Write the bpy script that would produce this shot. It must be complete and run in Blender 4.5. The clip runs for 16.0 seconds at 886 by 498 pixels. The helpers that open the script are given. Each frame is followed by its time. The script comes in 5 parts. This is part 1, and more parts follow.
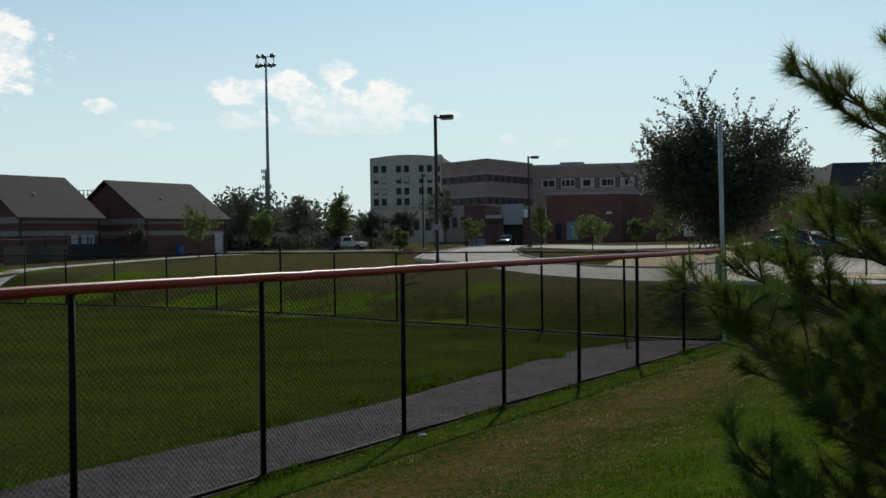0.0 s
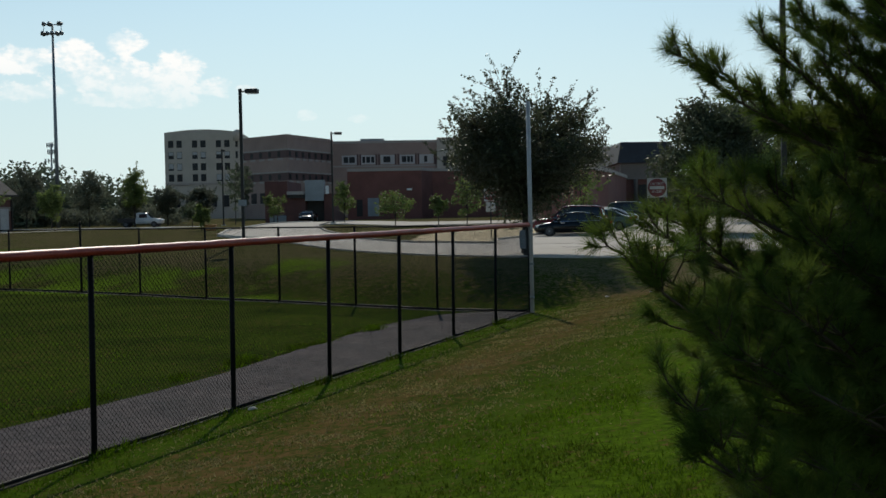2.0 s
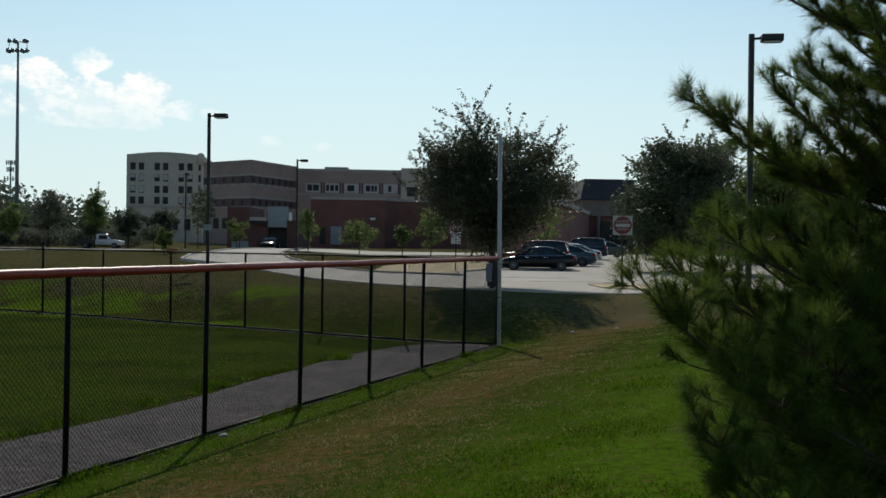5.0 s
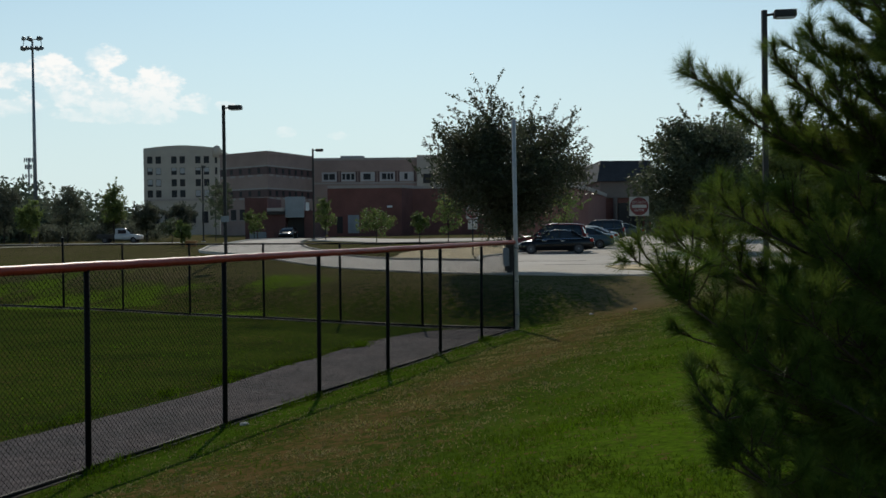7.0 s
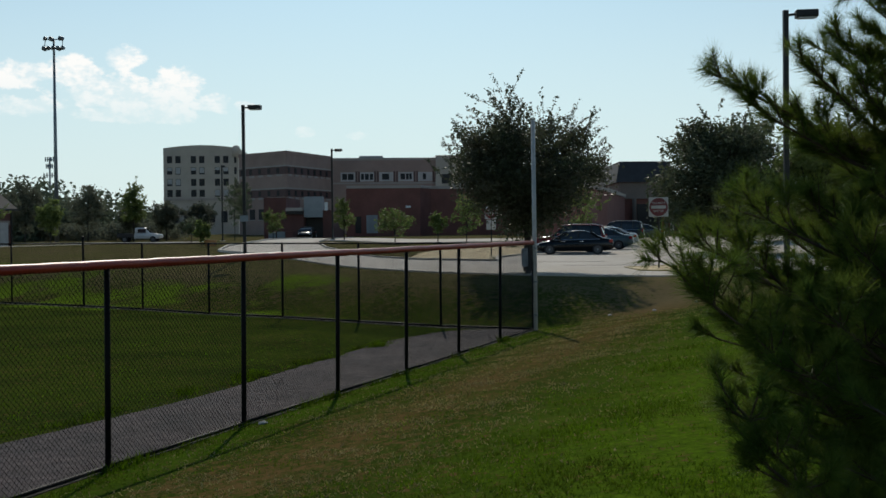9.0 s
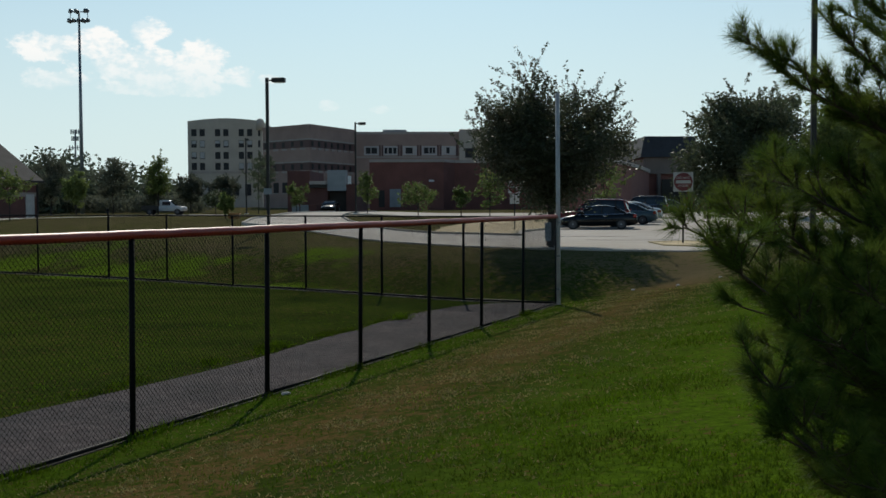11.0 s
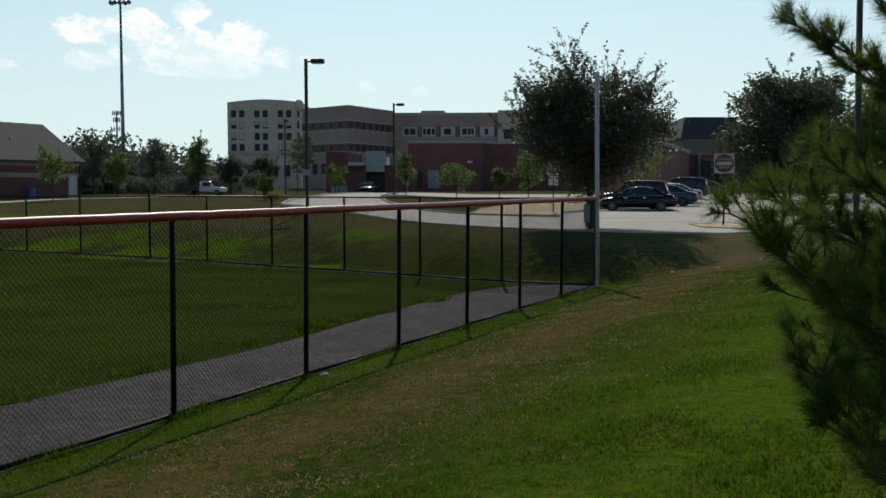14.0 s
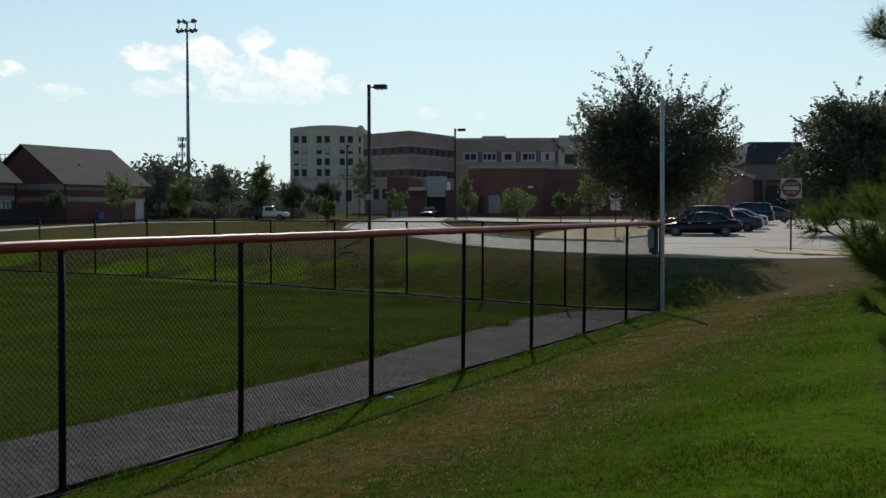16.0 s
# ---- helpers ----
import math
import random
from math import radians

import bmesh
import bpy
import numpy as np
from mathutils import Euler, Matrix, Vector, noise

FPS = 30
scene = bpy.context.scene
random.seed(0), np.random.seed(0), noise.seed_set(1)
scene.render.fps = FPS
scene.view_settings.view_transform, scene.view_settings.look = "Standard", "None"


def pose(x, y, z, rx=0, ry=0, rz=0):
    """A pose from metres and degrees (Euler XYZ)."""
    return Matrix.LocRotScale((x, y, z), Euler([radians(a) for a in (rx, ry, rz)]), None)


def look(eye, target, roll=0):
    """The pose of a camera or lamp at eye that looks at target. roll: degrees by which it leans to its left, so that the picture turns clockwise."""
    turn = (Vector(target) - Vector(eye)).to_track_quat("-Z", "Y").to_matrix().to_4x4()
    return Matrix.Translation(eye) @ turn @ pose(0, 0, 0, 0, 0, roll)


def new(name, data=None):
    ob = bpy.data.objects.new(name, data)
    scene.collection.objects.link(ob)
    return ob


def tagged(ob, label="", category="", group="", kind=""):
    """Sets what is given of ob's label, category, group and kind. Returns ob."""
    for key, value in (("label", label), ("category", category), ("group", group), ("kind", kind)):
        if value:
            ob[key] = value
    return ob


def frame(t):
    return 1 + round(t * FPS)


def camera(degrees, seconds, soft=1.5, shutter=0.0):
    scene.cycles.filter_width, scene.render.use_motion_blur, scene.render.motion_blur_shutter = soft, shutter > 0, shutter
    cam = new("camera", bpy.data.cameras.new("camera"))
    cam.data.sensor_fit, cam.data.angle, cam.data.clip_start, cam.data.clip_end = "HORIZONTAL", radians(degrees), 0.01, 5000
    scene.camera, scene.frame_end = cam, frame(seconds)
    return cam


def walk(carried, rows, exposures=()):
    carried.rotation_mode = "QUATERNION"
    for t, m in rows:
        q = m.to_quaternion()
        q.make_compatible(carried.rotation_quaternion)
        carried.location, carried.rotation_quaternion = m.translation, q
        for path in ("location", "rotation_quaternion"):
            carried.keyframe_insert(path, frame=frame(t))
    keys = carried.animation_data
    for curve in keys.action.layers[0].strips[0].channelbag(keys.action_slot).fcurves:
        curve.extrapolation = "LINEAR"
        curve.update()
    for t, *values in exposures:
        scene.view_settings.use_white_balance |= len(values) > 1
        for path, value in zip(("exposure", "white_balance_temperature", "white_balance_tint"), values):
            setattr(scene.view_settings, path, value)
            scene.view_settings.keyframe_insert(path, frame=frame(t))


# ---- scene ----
cam = camera(43.8, 16.0, soft=1.58)
PATH = [
    (0, (0.617, -0.742, 2.796), (0.22, 1.218, 2.779), -1.0),
    (0.5, (0.459, -0.913, 2.807), (0.165, 1.065, 2.764), -0.9),
    (1, (0.373, -0.946, 2.767), (0.108, 1.035, 2.721), -1.4),
    (1.5, (0.286, -0.952, 2.723), (0.179, 1.043, 2.63), -2.9),
    (2, (0.214, -1.006, 2.753), (0.178, 0.992, 2.687), -1.1),
    (2.5, (0.177, -1.126, 2.747), (0.235, 0.871, 2.661), -2.3),
    (3, (0.068, -1.184, 2.76), (0.091, 0.816, 2.739), 0.2),
    (5.3, (-0.019, -1.088, 2.766), (0.016, 0.912, 2.756), 0.7),
    (5.5, (0.0, -1.095, 2.763), (0.003, 0.905, 2.745), 0.3),
    (6, (0.013, -1.07, 2.747), (-0.001, 0.93, 2.739), 0.2),
    (6.5, (0.032, -1.11, 2.735), (0.02, 0.89, 2.706), -0.3),
    (7, (0.029, -1.136, 2.749), (0.032, 0.863, 2.714), -0.8),
    (7.5, (0.035, -1.117, 2.741), (0.023, 0.883, 2.71), -0.8),
    (8, (0.036, -1.086, 2.743), (0.02, 0.913, 2.715), -1.1),
    (8.5, (0.026, -1.1, 2.739), (0.004, 0.899, 2.713), -1.0),
    (9, (0.016, -1.112, 2.742), (-0.014, 0.887, 2.708), -0.6),
    (11.5, (0.012, -1.078, 2.71), (-0.077, 0.918, 2.622), -0.3),
    (12, (0.021, -1.071, 2.743), (-0.086, 0.924, 2.651), -0.3),
    (12.5, (0.022, -1.098, 2.729), (-0.089, 0.897, 2.64), -0.3),
    (13, (0.015, -1.086, 2.741), (-0.096, 0.908, 2.638), -0.3),
    (13.5, (0.013, -1.084, 2.705), (-0.112, 0.909, 2.598), -0.1),
    (14, (0.006, -1.068, 2.725), (-0.135, 0.924, 2.611), -0.2),
    (14.5, (0.006, -1.049, 2.716), (-0.151, 0.942, 2.603), -0.3),
    (15, (0.008, -1.057, 2.718), (-0.172, 0.933, 2.612), -0.5),
    (15.5, (0.009, -1.064, 2.72), (-0.159, 0.928, 2.641), -0.4),
    (16, (-0.084, -1.015, 2.698), (-0.333, 0.968, 2.63), -0.1),
]
walk(cam, [(t, look(eye, target, roll)) for t, eye, target, roll in PATH], exposures=[(0, -0.05), (1.5, -0.04), (2.5, 0.09), (5.5, 0.08), (7.0, -0.02), (9.0, 0.01), (11.5, -0.02), (12.5, 0.09), (16.0, 0.10)])

# ---- world, sun ----
SUN_AZ, SUN_EL = -3.2, 36.0          # degrees, azimuth clockwise from +y


def nd(tree, kind, **vals):
    n = tree.nodes.new(kind)
    for k, v in vals.items():
        n.inputs[k.replace("_", " ")].default_value = v
    return n


def make_world():
    w = bpy.data.worlds.new("sky")
    w.use_nodes = True
    t = w.node_tree
    t.nodes.clear()
    sky = t.nodes.new("ShaderNodeTexSky")
    sky.sky_type = "NISHITA"
    sky.sun_disc = False
    sky.sun_elevation = radians(SUN_EL)
    sky.sun_rotation = radians(SUN_AZ)
    sky.air_density, sky.dust_density, sky.ozone_density = 1.0, 0.6, 2.0
    tc = t.nodes.new("ShaderNodeTexCoord")
    sep = t.nodes.new("ShaderNodeSeparateXYZ")
    t.links.new(tc.outputs["Generated"], sep.inputs[0])

    def m(op, a, b=None, c=None):
        n = t.nodes.new("ShaderNodeMath")
        n.operation = op
        for i, v in enumerate((a, b, c)):
            if v is None:
                continue
            if isinstance(v, (int, float)):
                n.inputs[i].default_value = v
            else:
                t.links.new(v, n.inputs[i])
        return n.outputs[0]

    az = m("ARCTAN2", sep.outputs[0], sep.outputs[1])
    el = m("ARCSINE", sep.outputs[2])

    def bank(a0, e0, sa, se):
        u = m("DIVIDE", m("SUBTRACT", az, radians(a0)), radians(sa))
        v = m("DIVIDE", m("SUBTRACT", el, radians(e0)), radians(se))
        return m("SUBTRACT", 1.0, m("SQRT", m("ADD", m("MULTIPLY", u, u), m("MULTIPLY", v, v))))

    # cumulus banks that stand low over the field
    mask = bank(-17.0, 8.7, 1.1, 0.68)
    for a0, e0, sa, se in ((-19.1, 7.9, 1.9, 0.81), (-21.5, 7.8, 1.9, 0.74), (-17.8, 7.1, 2.6, 1.01), (-14.3, 7.4, 1.4, 0.95), (-15.7, 6.6, 1.9, 0.81), (-12.6, 6.5, 1.1, 0.57), (-11.0, 6.4, 0.8, 0.37), (-21.4, 6.2, 1.9, 0.51), (-16.3, 5.9, 3.6, 0.47), (-7.9, 5.1, 0.6, 0.3), (-5.3, 4.9, 0.8, 0.24), (-33.6, 9.2, 2.9, 2.1), (-28.6, 6.9, 0.8, 0.4), (-26.2, 5.9, 1.3, 0.4)):
        mask = m("MAXIMUM", mask, bank(a0, e0, sa, se))
    vec = t.nodes.new("ShaderNodeCombineXYZ")
    t.links.new(m("MULTIPLY", az, 1.0), vec.inputs[0])
    t.links.new(m("MULTIPLY", el, 1.5), vec.inputs[1])
    n1 = nd(t, "ShaderNodeTexNoise", Scale=34.0, Detail=7.0, Roughness=0.6)
    n2 = nd(t, "ShaderNodeTexNoise", Scale=70.0, Detail=5.0, Roughness=0.6)
    t.links.new(vec.outputs[0], n1.inputs["Vector"])
    t.links.new(vec.outputs[0], n2.inputs["Vector"])
    dens = m("ADD", m("MULTIPLY", mask, 1.25), m("MULTIPLY", m("SUBTRACT", n1.outputs[0], 0.47), 2.9))
    dens = m("ADD", dens, m("MULTIPLY", m("SUBTRACT", n2.outputs[0], 0.5), 0.9))
    gate = m("MULTIPLY", m("GREATER_THAN", mask, -0.9), 1.0)
    ramp = t.nodes.new("ShaderNodeMapRange")
    ramp.interpolation_type = "SMOOTHSTEP"
    t.links.new(dens, ramp.inputs[0])
    ramp.inputs[1].default_value, ramp.inputs[2].default_value = 0.0, 0.48
    lit = t.nodes.new("ShaderNodeMapRange")
    t.links.new(m("ADD", n2.outputs[0], m("MULTIPLY", m("SUBTRACT", n1.outputs[0], 0.5), 0.8)), lit.inputs[0])
    lit.inputs[1].default_value, lit.inputs[2].default_value = 0.40, 0.60
    lit.inputs[3].default_value, lit.inputs[4].default_value = 0.34, 1.0
    base = t.nodes.new("ShaderNodeMapRange")       # the undersides melt into the haze
    base.interpolation_type = "SMOOTHSTEP"
    t.links.new(el, base.inputs[0])
    base.inputs[1].default_value, base.inputs[2].default_value = radians(5.0), radians(8.0)
    base.inputs[3].default_value, base.inputs[4].default_value = 0.30, 1.0
    cov = m("MULTIPLY", m("MULTIPLY", ramp.outputs[0], gate), m("MULTIPLY", lit.outputs[0], base.outputs[0]))
    # thin veil of haze towards the horizon
    veil = t.nodes.new("ShaderNodeMapRange")
    veil.interpolation_type = "SMOOTHSTEP"
    t.links.new(el, veil.inputs[0])
    veil.inputs[1].default_value, veil.inputs[2].default_value = radians(23), radians(0)
    veil.inputs[3].default_value, veil.inputs[4].default_value = 0.0, 0.88
    low = nd(t, "ShaderNodeMixRGB", Color2=(*HAZE, 1))
    t.links.new(veil.outputs[0], low.inputs[0])
    tint = nd(t, "ShaderNodeMixRGB", Fac=1.0, Color2=(*SKY_TINT, 1))
    tint.blend_type = "MULTIPLY"
    t.links.new(sky.outputs[0], tint.inputs[1])
    t.links.new(tint.outputs[0], low.inputs[1])
    cl = nd(t, "ShaderNodeMixRGB", Color2=(*CLOUD, 1))
    t.links.new(cov, cl.inputs[0])
    t.links.new(low.outputs[0], cl.inputs[1])
    bg = nd(t, "ShaderNodeBackground", Strength=SKY_STRENGTH)
    t.links.new(cl.outputs[0], bg.inputs[0])
    out = t.nodes.new("ShaderNodeOutputWorld")
    t.links.new(bg.outputs[0], out.inputs[0])
    scene.world = w


SKY_STRENGTH = 0.08
SKY_TINT = (0.70, 1.0, 1.06)
HAZE = (8.65, 10.15, 10.4)
CLOUD = (12.2, 12.2, 11.9)
make_world()
lamp = bpy.data.lights.new("sun", "SUN")
lamp.energy, lamp.angle, lamp.color = 2.9, radians(0.55), (1.0, 0.93, 0.80)
sun = new("sun", lamp)
_a, _e = radians(SUN_AZ), radians(SUN_EL)
sun.matrix_world = look((math.sin(_a) * math.cos(_e) * 90, math.cos(_a) * math.cos(_e) * 90, math.sin(_e) * 90), (0, 0, 0))


# ---- materials ----
def mat(name, col, rough=0.8, metal=0.0, var=0.15, scale=3.0, fine=40.0, bump=0.1, col2=None, translucent=0.0, rnd=0.0, spec=0.5, coat=0.0):
    """Procedural surface: base colour with coarse stains, fine grain, bump and a random shift from piece to piece."""
    m = bpy.data.materials.new(name)
    m.use_nodes = True
    t = m.node_tree
    b = t.nodes["Principled BSDF"]
    b.inputs["Roughness"].default_value = rough
    b.inputs["Metallic"].default_value = metal
    b.inputs["Specular IOR Level"].default_value = spec
    b.inputs["Coat Weight"].default_value = coat
    tc = t.nodes.new("ShaderNodeTexCoord")
    n1 = nd(t, "ShaderNodeTexNoise", Scale=scale, Detail=4.0, Roughness=0.6)
    n2 = nd(t, "ShaderNodeTexNoise", Scale=fine, Detail=3.0, Roughness=0.7)
    for n in (n1, n2):
        t.links.new(tc.outputs["Object"], n.inputs["Vector"])
    ramp = t.nodes.new("ShaderNodeMapRange")
    t.links.new(n1.outputs[0], ramp.inputs[0])
    ramp.inputs[1].default_value, ramp.inputs[2].default_value = 0.35, 0.65
    c2 = col2 or tuple(c * (1 - 2 * var) for c in col)
    mix = nd(t, "ShaderNodeMixRGB", Color1=(*col, 1), Color2=(*c2, 1))
    t.links.new(ramp.outputs[0], mix.inputs[0])
    hsv = t.nodes.new("ShaderNodeHueSaturation")
    t.links.new(mix.outputs[0], hsv.inputs["Color"])
    val = t.nodes.new("ShaderNodeMapRange")
    t.links.new(n2.outputs[0], val.inputs[0])
    val.inputs[1].default_value, val.inputs[2].default_value = 0.3, 0.7
    val.inputs[3].default_value, val.inputs[4].default_value = 1 - var, 1 + var
    last = val.outputs[0]
    if rnd:
        geo = t.nodes.new("ShaderNodeNewGeometry")
        info = t.nodes.new("ShaderNodeObjectInfo")
        add = t.nodes.new("ShaderNodeMath")
        add.operation = "ADD"
        t.links.new(geo.outputs["Random Per Island"], add.inputs[0])
        t.links.new(info.outputs["Random"], add.inputs[1])
        mr = t.nodes.new("ShaderNodeMapRange")
        t.links.new(add.outputs[0], mr.inputs[0])
        mr.inputs[2].default_value = 2.0
        mr.inputs[3].default_value, mr.inputs[4].default_value = 1 - rnd, 1 + rnd
        mul = t.nodes.new("ShaderNodeMath")
        mul.operation = "MULTIPLY"
        t.links.new(last, mul.inputs[0])
        t.links.new(mr.outputs[0], mul.inputs[1])
        last = mul.outputs[0]
    t.links.new(last, hsv.inputs["Value"])
    t.links.new(hsv.outputs[0], b.inputs["Base Color"])
    if bump:
        bp = nd(t, "ShaderNodeBump", Strength=bump, Distance=0.02)
        t.links.new(n2.outputs[0], bp.inputs["Height"])
        t.links.new(bp.outputs[0], b.inputs["Normal"])
    if translucent:
        tr = t.nodes.new("ShaderNodeBsdfTranslucent")
        t.links.new(hsv.outputs[0], tr.inputs[0])
        ms = nd(t, "ShaderNodeMixShader", Fac=translucent)
        out = t.nodes["Material Output"]
        t.links.new(b.outputs[0], ms.inputs[1])
        t.links.new(tr.outputs[0], ms.inputs[2])
        t.links.new(ms.outputs[0], out.inputs[0])
    return m


def glass(name, col=(0.02, 0.025, 0.03), rough=0.06):
    m = mat(name, col, rough, 0.0, 0.1, 1.0, 8.0, 0.0, spec=0.5)
    return m


def make_turf():
    """Mown grass with lush and dry patches, at three scales; sunlit tone is painted on the far slope."""
    m = mat("turf", (0.019, 0.030, 0.006), 1.0, 0, 0.5, 0.35, 14.0, 0.6, (0.037, 0.053, 0.008), spec=0.0)
    t = m.node_tree
    hsv = [n for n in t.nodes if n.type == "HUE_SAT"][0]
    b = t.nodes["Principled BSDF"]
    tc = [n for n in t.nodes if n.type == "TEX_COORD"][0]
    n3 = nd(t, "ShaderNodeTexNoise", Scale=0.3, Detail=6.0, Roughness=0.65)
    n4 = nd(t, "ShaderNodeTexNoise", Scale=5.0, Detail=5.0, Roughness=0.75)
    for n in (n3, n4):
        t.links.new(tc.outputs["Object"], n.inputs["Vector"])
    b.inputs["Sheen Weight"].default_value = 0.025       # light caught by the standing blades at a low angle
    b.inputs["Sheen Roughness"].default_value = 0.45
    b.inputs["Sheen Tint"].default_value = (0.45, 0.60, 0.14, 1)
    # dry strip of thin turf on the bank beside the fence
    sep = t.nodes.new("ShaderNodeSeparateXYZ")
    t.links.new(tc.outputs["Object"], sep.inputs[0])

    def mm(op, a, c):
        n = t.nodes.new("ShaderNodeMath")
        n.operation = op
        for i, v in enumerate((a, c)):
            if isinstance(v, (int, float)):
                n.inputs[i].default_value = v
            else:
                t.links.new(v, n.inputs[i])
        return n.outputs[0]

    across = mm("ADD", mm("MULTIPLY", mm("SUBTRACT", sep.outputs[0], 2.0), 0.943), mm("MULTIPLY", mm("SUBTRACT", sep.outputs[1], 28.8), -0.332))
    strip = mm("SUBTRACT", 1.0, mm("MULTIPLY", mm("ABSOLUTE", mm("SUBTRACT", across, 2.8), 0.0), 0.5))
    strip = mm("MAXIMUM", strip, 0.0)
    beyond = t.nodes.new("ShaderNodeMapRange")
    t.links.new(mm("ADD", sep.outputs[1], mm("MULTIPLY", sep.outputs[0], 0.59)), beyond.inputs[0])
    beyond.inputs[1].default_value, beyond.inputs[2].default_value, beyond.inputs[4].default_value = 30.6, 36.0, 0.95
    strip = mm("ADD", strip, beyond.outputs[0])
    grit = nd(t, "ShaderNodeTexNoise", Scale=13.0, Detail=7.0, Roughness=0.75)
    t.links.new(tc.outputs["Object"], grit.inputs["Vector"])
    speck = mm("MULTIPLY", mm("SUBTRACT", grit.outputs[0], 0.5), 2.2)
    dry = t.nodes.new("ShaderNodeMapRange")
    t.links.new(mm("ADD", mm("ADD", mm("ADD", mm("MULTIPLY", n4.outputs[0], 1.7), speck), -0.38), mm("ADD", mm("MULTIPLY", n3.outputs[0], 0.55), mm("MULTIPLY", strip, 0.33))), dry.inputs[0])
    dry.inputs[1].default_value, dry.inputs[2].default_value = 0.88, 1.12
    mix = nd(t, "ShaderNodeMixRGB")
    # lusher turf on the upper bank
    lush = t.nodes.new("ShaderNodeMapRange")
    t.links.new(mm("ADD", across, mm("MULTIPLY", n3.outputs[0], 4.0)), lush.inputs[0])
    lush.inputs[1].default_value, lush.inputs[2].default_value, lush.inputs[4].default_value = 5.6, 8.2, 0.85
    # a green fringe along the fence
    fringe = t.nodes.new("ShaderNodeMapRange")
    t.links.new(mm("ADD", across, mm("MULTIPLY", n3.outputs[0], 0.8)), fringe.inputs[0])
    fringe.inputs[1].default_value, fringe.inputs[2].default_value, fringe.inputs[4].default_value = 1.9, 1.2, 0.75
    inside = t.nodes.new("ShaderNodeMapRange")
    t.links.new(across, inside.inputs[0])
    inside.inputs[1].default_value, inside.inputs[2].default_value = 0.02, 0.12
    verge = mm("MULTIPLY", fringe.outputs[0], inside.outputs[0])
    n5 = nd(t, "ShaderNodeTexNoise", Scale=9.0, Detail=8.0, Roughness=0.8)
    n6 = nd(t, "ShaderNodeTexNoise", Scale=0.16, Detail=4.0, Roughness=0.6)
    for n in (n5, n6):
        t.links.new(tc.outputs["Object"], n.inputs["Vector"])
    green = nd(t, "ShaderNodeMixRGB", Color1=(0.024, 0.046, 0.004, 1), Color2=(0.086, 0.146, 0.008, 1))
    shade = t.nodes.new("ShaderNodeMapRange")
    t.links.new(n5.outputs[0], shade.inputs[0])
    shade.inputs[1].default_value, shade.inputs[2].default_value = 0.36, 0.64
    t.links.new(shade.outputs[0], green.inputs[0])
    # brighter green patches behind the outfield fence, sunlight put into their colour
    sun_spots = t.nodes.new("ShaderNodeMapRange")
    t.links.new(n6.outputs[0], sun_spots.inputs[0])
    sun_spots.inputs[1].default_value, sun_spots.inputs[2].default_value, sun_spots.inputs[4].default_value = 0.50, 0.58, 0.85
    west = t.nodes.new("ShaderNodeMapRange")
    t.links.new(sep.outputs[0], west.inputs[0])
    west.inputs[1].default_value, west.inputs[2].default_value = -2.0, -6.0
    along = mm("ADD", sep.outputs[1], mm("MULTIPLY", sep.outputs[0], 0.59))
    foot = t.nodes.new("ShaderNodeMapRange")
    t.links.new(along, foot.inputs[0])
    foot.inputs[1].default_value, foot.inputs[2].default_value = 40.5, 36.5
    past_fence = t.nodes.new("ShaderNodeMapRange")
    t.links.new(along, past_fence.inputs[0])
    past_fence.inputs[1].default_value, past_fence.inputs[2].default_value = 30.0, 31.2
    patch = mm("MULTIPLY", mm("MULTIPLY", sun_spots.outputs[0], foot.outputs[0]), mm("MULTIPLY", past_fence.outputs[0], west.outputs[0]))
    rich = nd(t, "ShaderNodeMixRGB")
    crest = t.nodes.new("ShaderNodeMapRange")          # the bank dries out towards the corner of the field
    t.links.new(along, crest.inputs[0])
    crest.inputs[1].default_value, crest.inputs[2].default_value = 31.0, 27.5
    near = mm("MULTIPLY", mm("MAXIMUM", lush.outputs[0], verge), crest.outputs[0])
    t.links.new(mm("MAXIMUM", near, patch), rich.inputs[0])
    t.links.new(hsv.outputs[0], rich.inputs[1])
    t.links.new(green.outputs[0], rich.inputs[2])
    t.links.new(mm("MULTIPLY", dry.outputs[0], mm("SUBTRACT", 1.0, patch)), mix.inputs[0])
    sunlit_green = nd(t, "ShaderNodeMixRGB", Color2=(0.125, 0.190, 0.016, 1))
    t.links.new(mm("MULTIPLY", patch, shade.outputs[0]), sunlit_green.inputs[0])
    t.links.new(rich.outputs[0], sunlit_green.inputs[1])
    t.links.new(sunlit_green.outputs[0], mix.inputs[1])
    # dry turf; beyond the fence it is paler, backlit glow painted in
    backlit_dry = nd(t, "ShaderNodeMixRGB", Color1=(0.098, 0.060, 0.025, 1), Color2=(0.108, 0.084, 0.048, 1))
    t.links.new(beyond.outputs[0], backlit_dry.inputs[0])
    t.links.new(backlit_dry.outputs[0], mix.inputs[2])
    t.links.new(mix.outputs[0], b.inputs["Base Color"])
    return m


TURF = make_turf()
BLADE = mat("grass_blade", (0.110, 0.205, 0.006), 0.8, 0, 0.3, 0.7, 5.0, 0, (0.066, 0.092, 0.008), translucent=0.45, rnd=0.65, spec=0.05)
CINDER = mat("cinder_track", (0.056, 0.043, 0.044), 0.95, 0, 0.5, 0.9, 5.0, 1.0, (0.030, 0.026, 0.027), spec=0.15)
GRIT = mat("loose_cinder", (0.085, 0.070, 0.072), 0.95, 0, 0.3, 2.0, 20.0, 0, (0.045, 0.038, 0.040), rnd=0.6, spec=0.15)
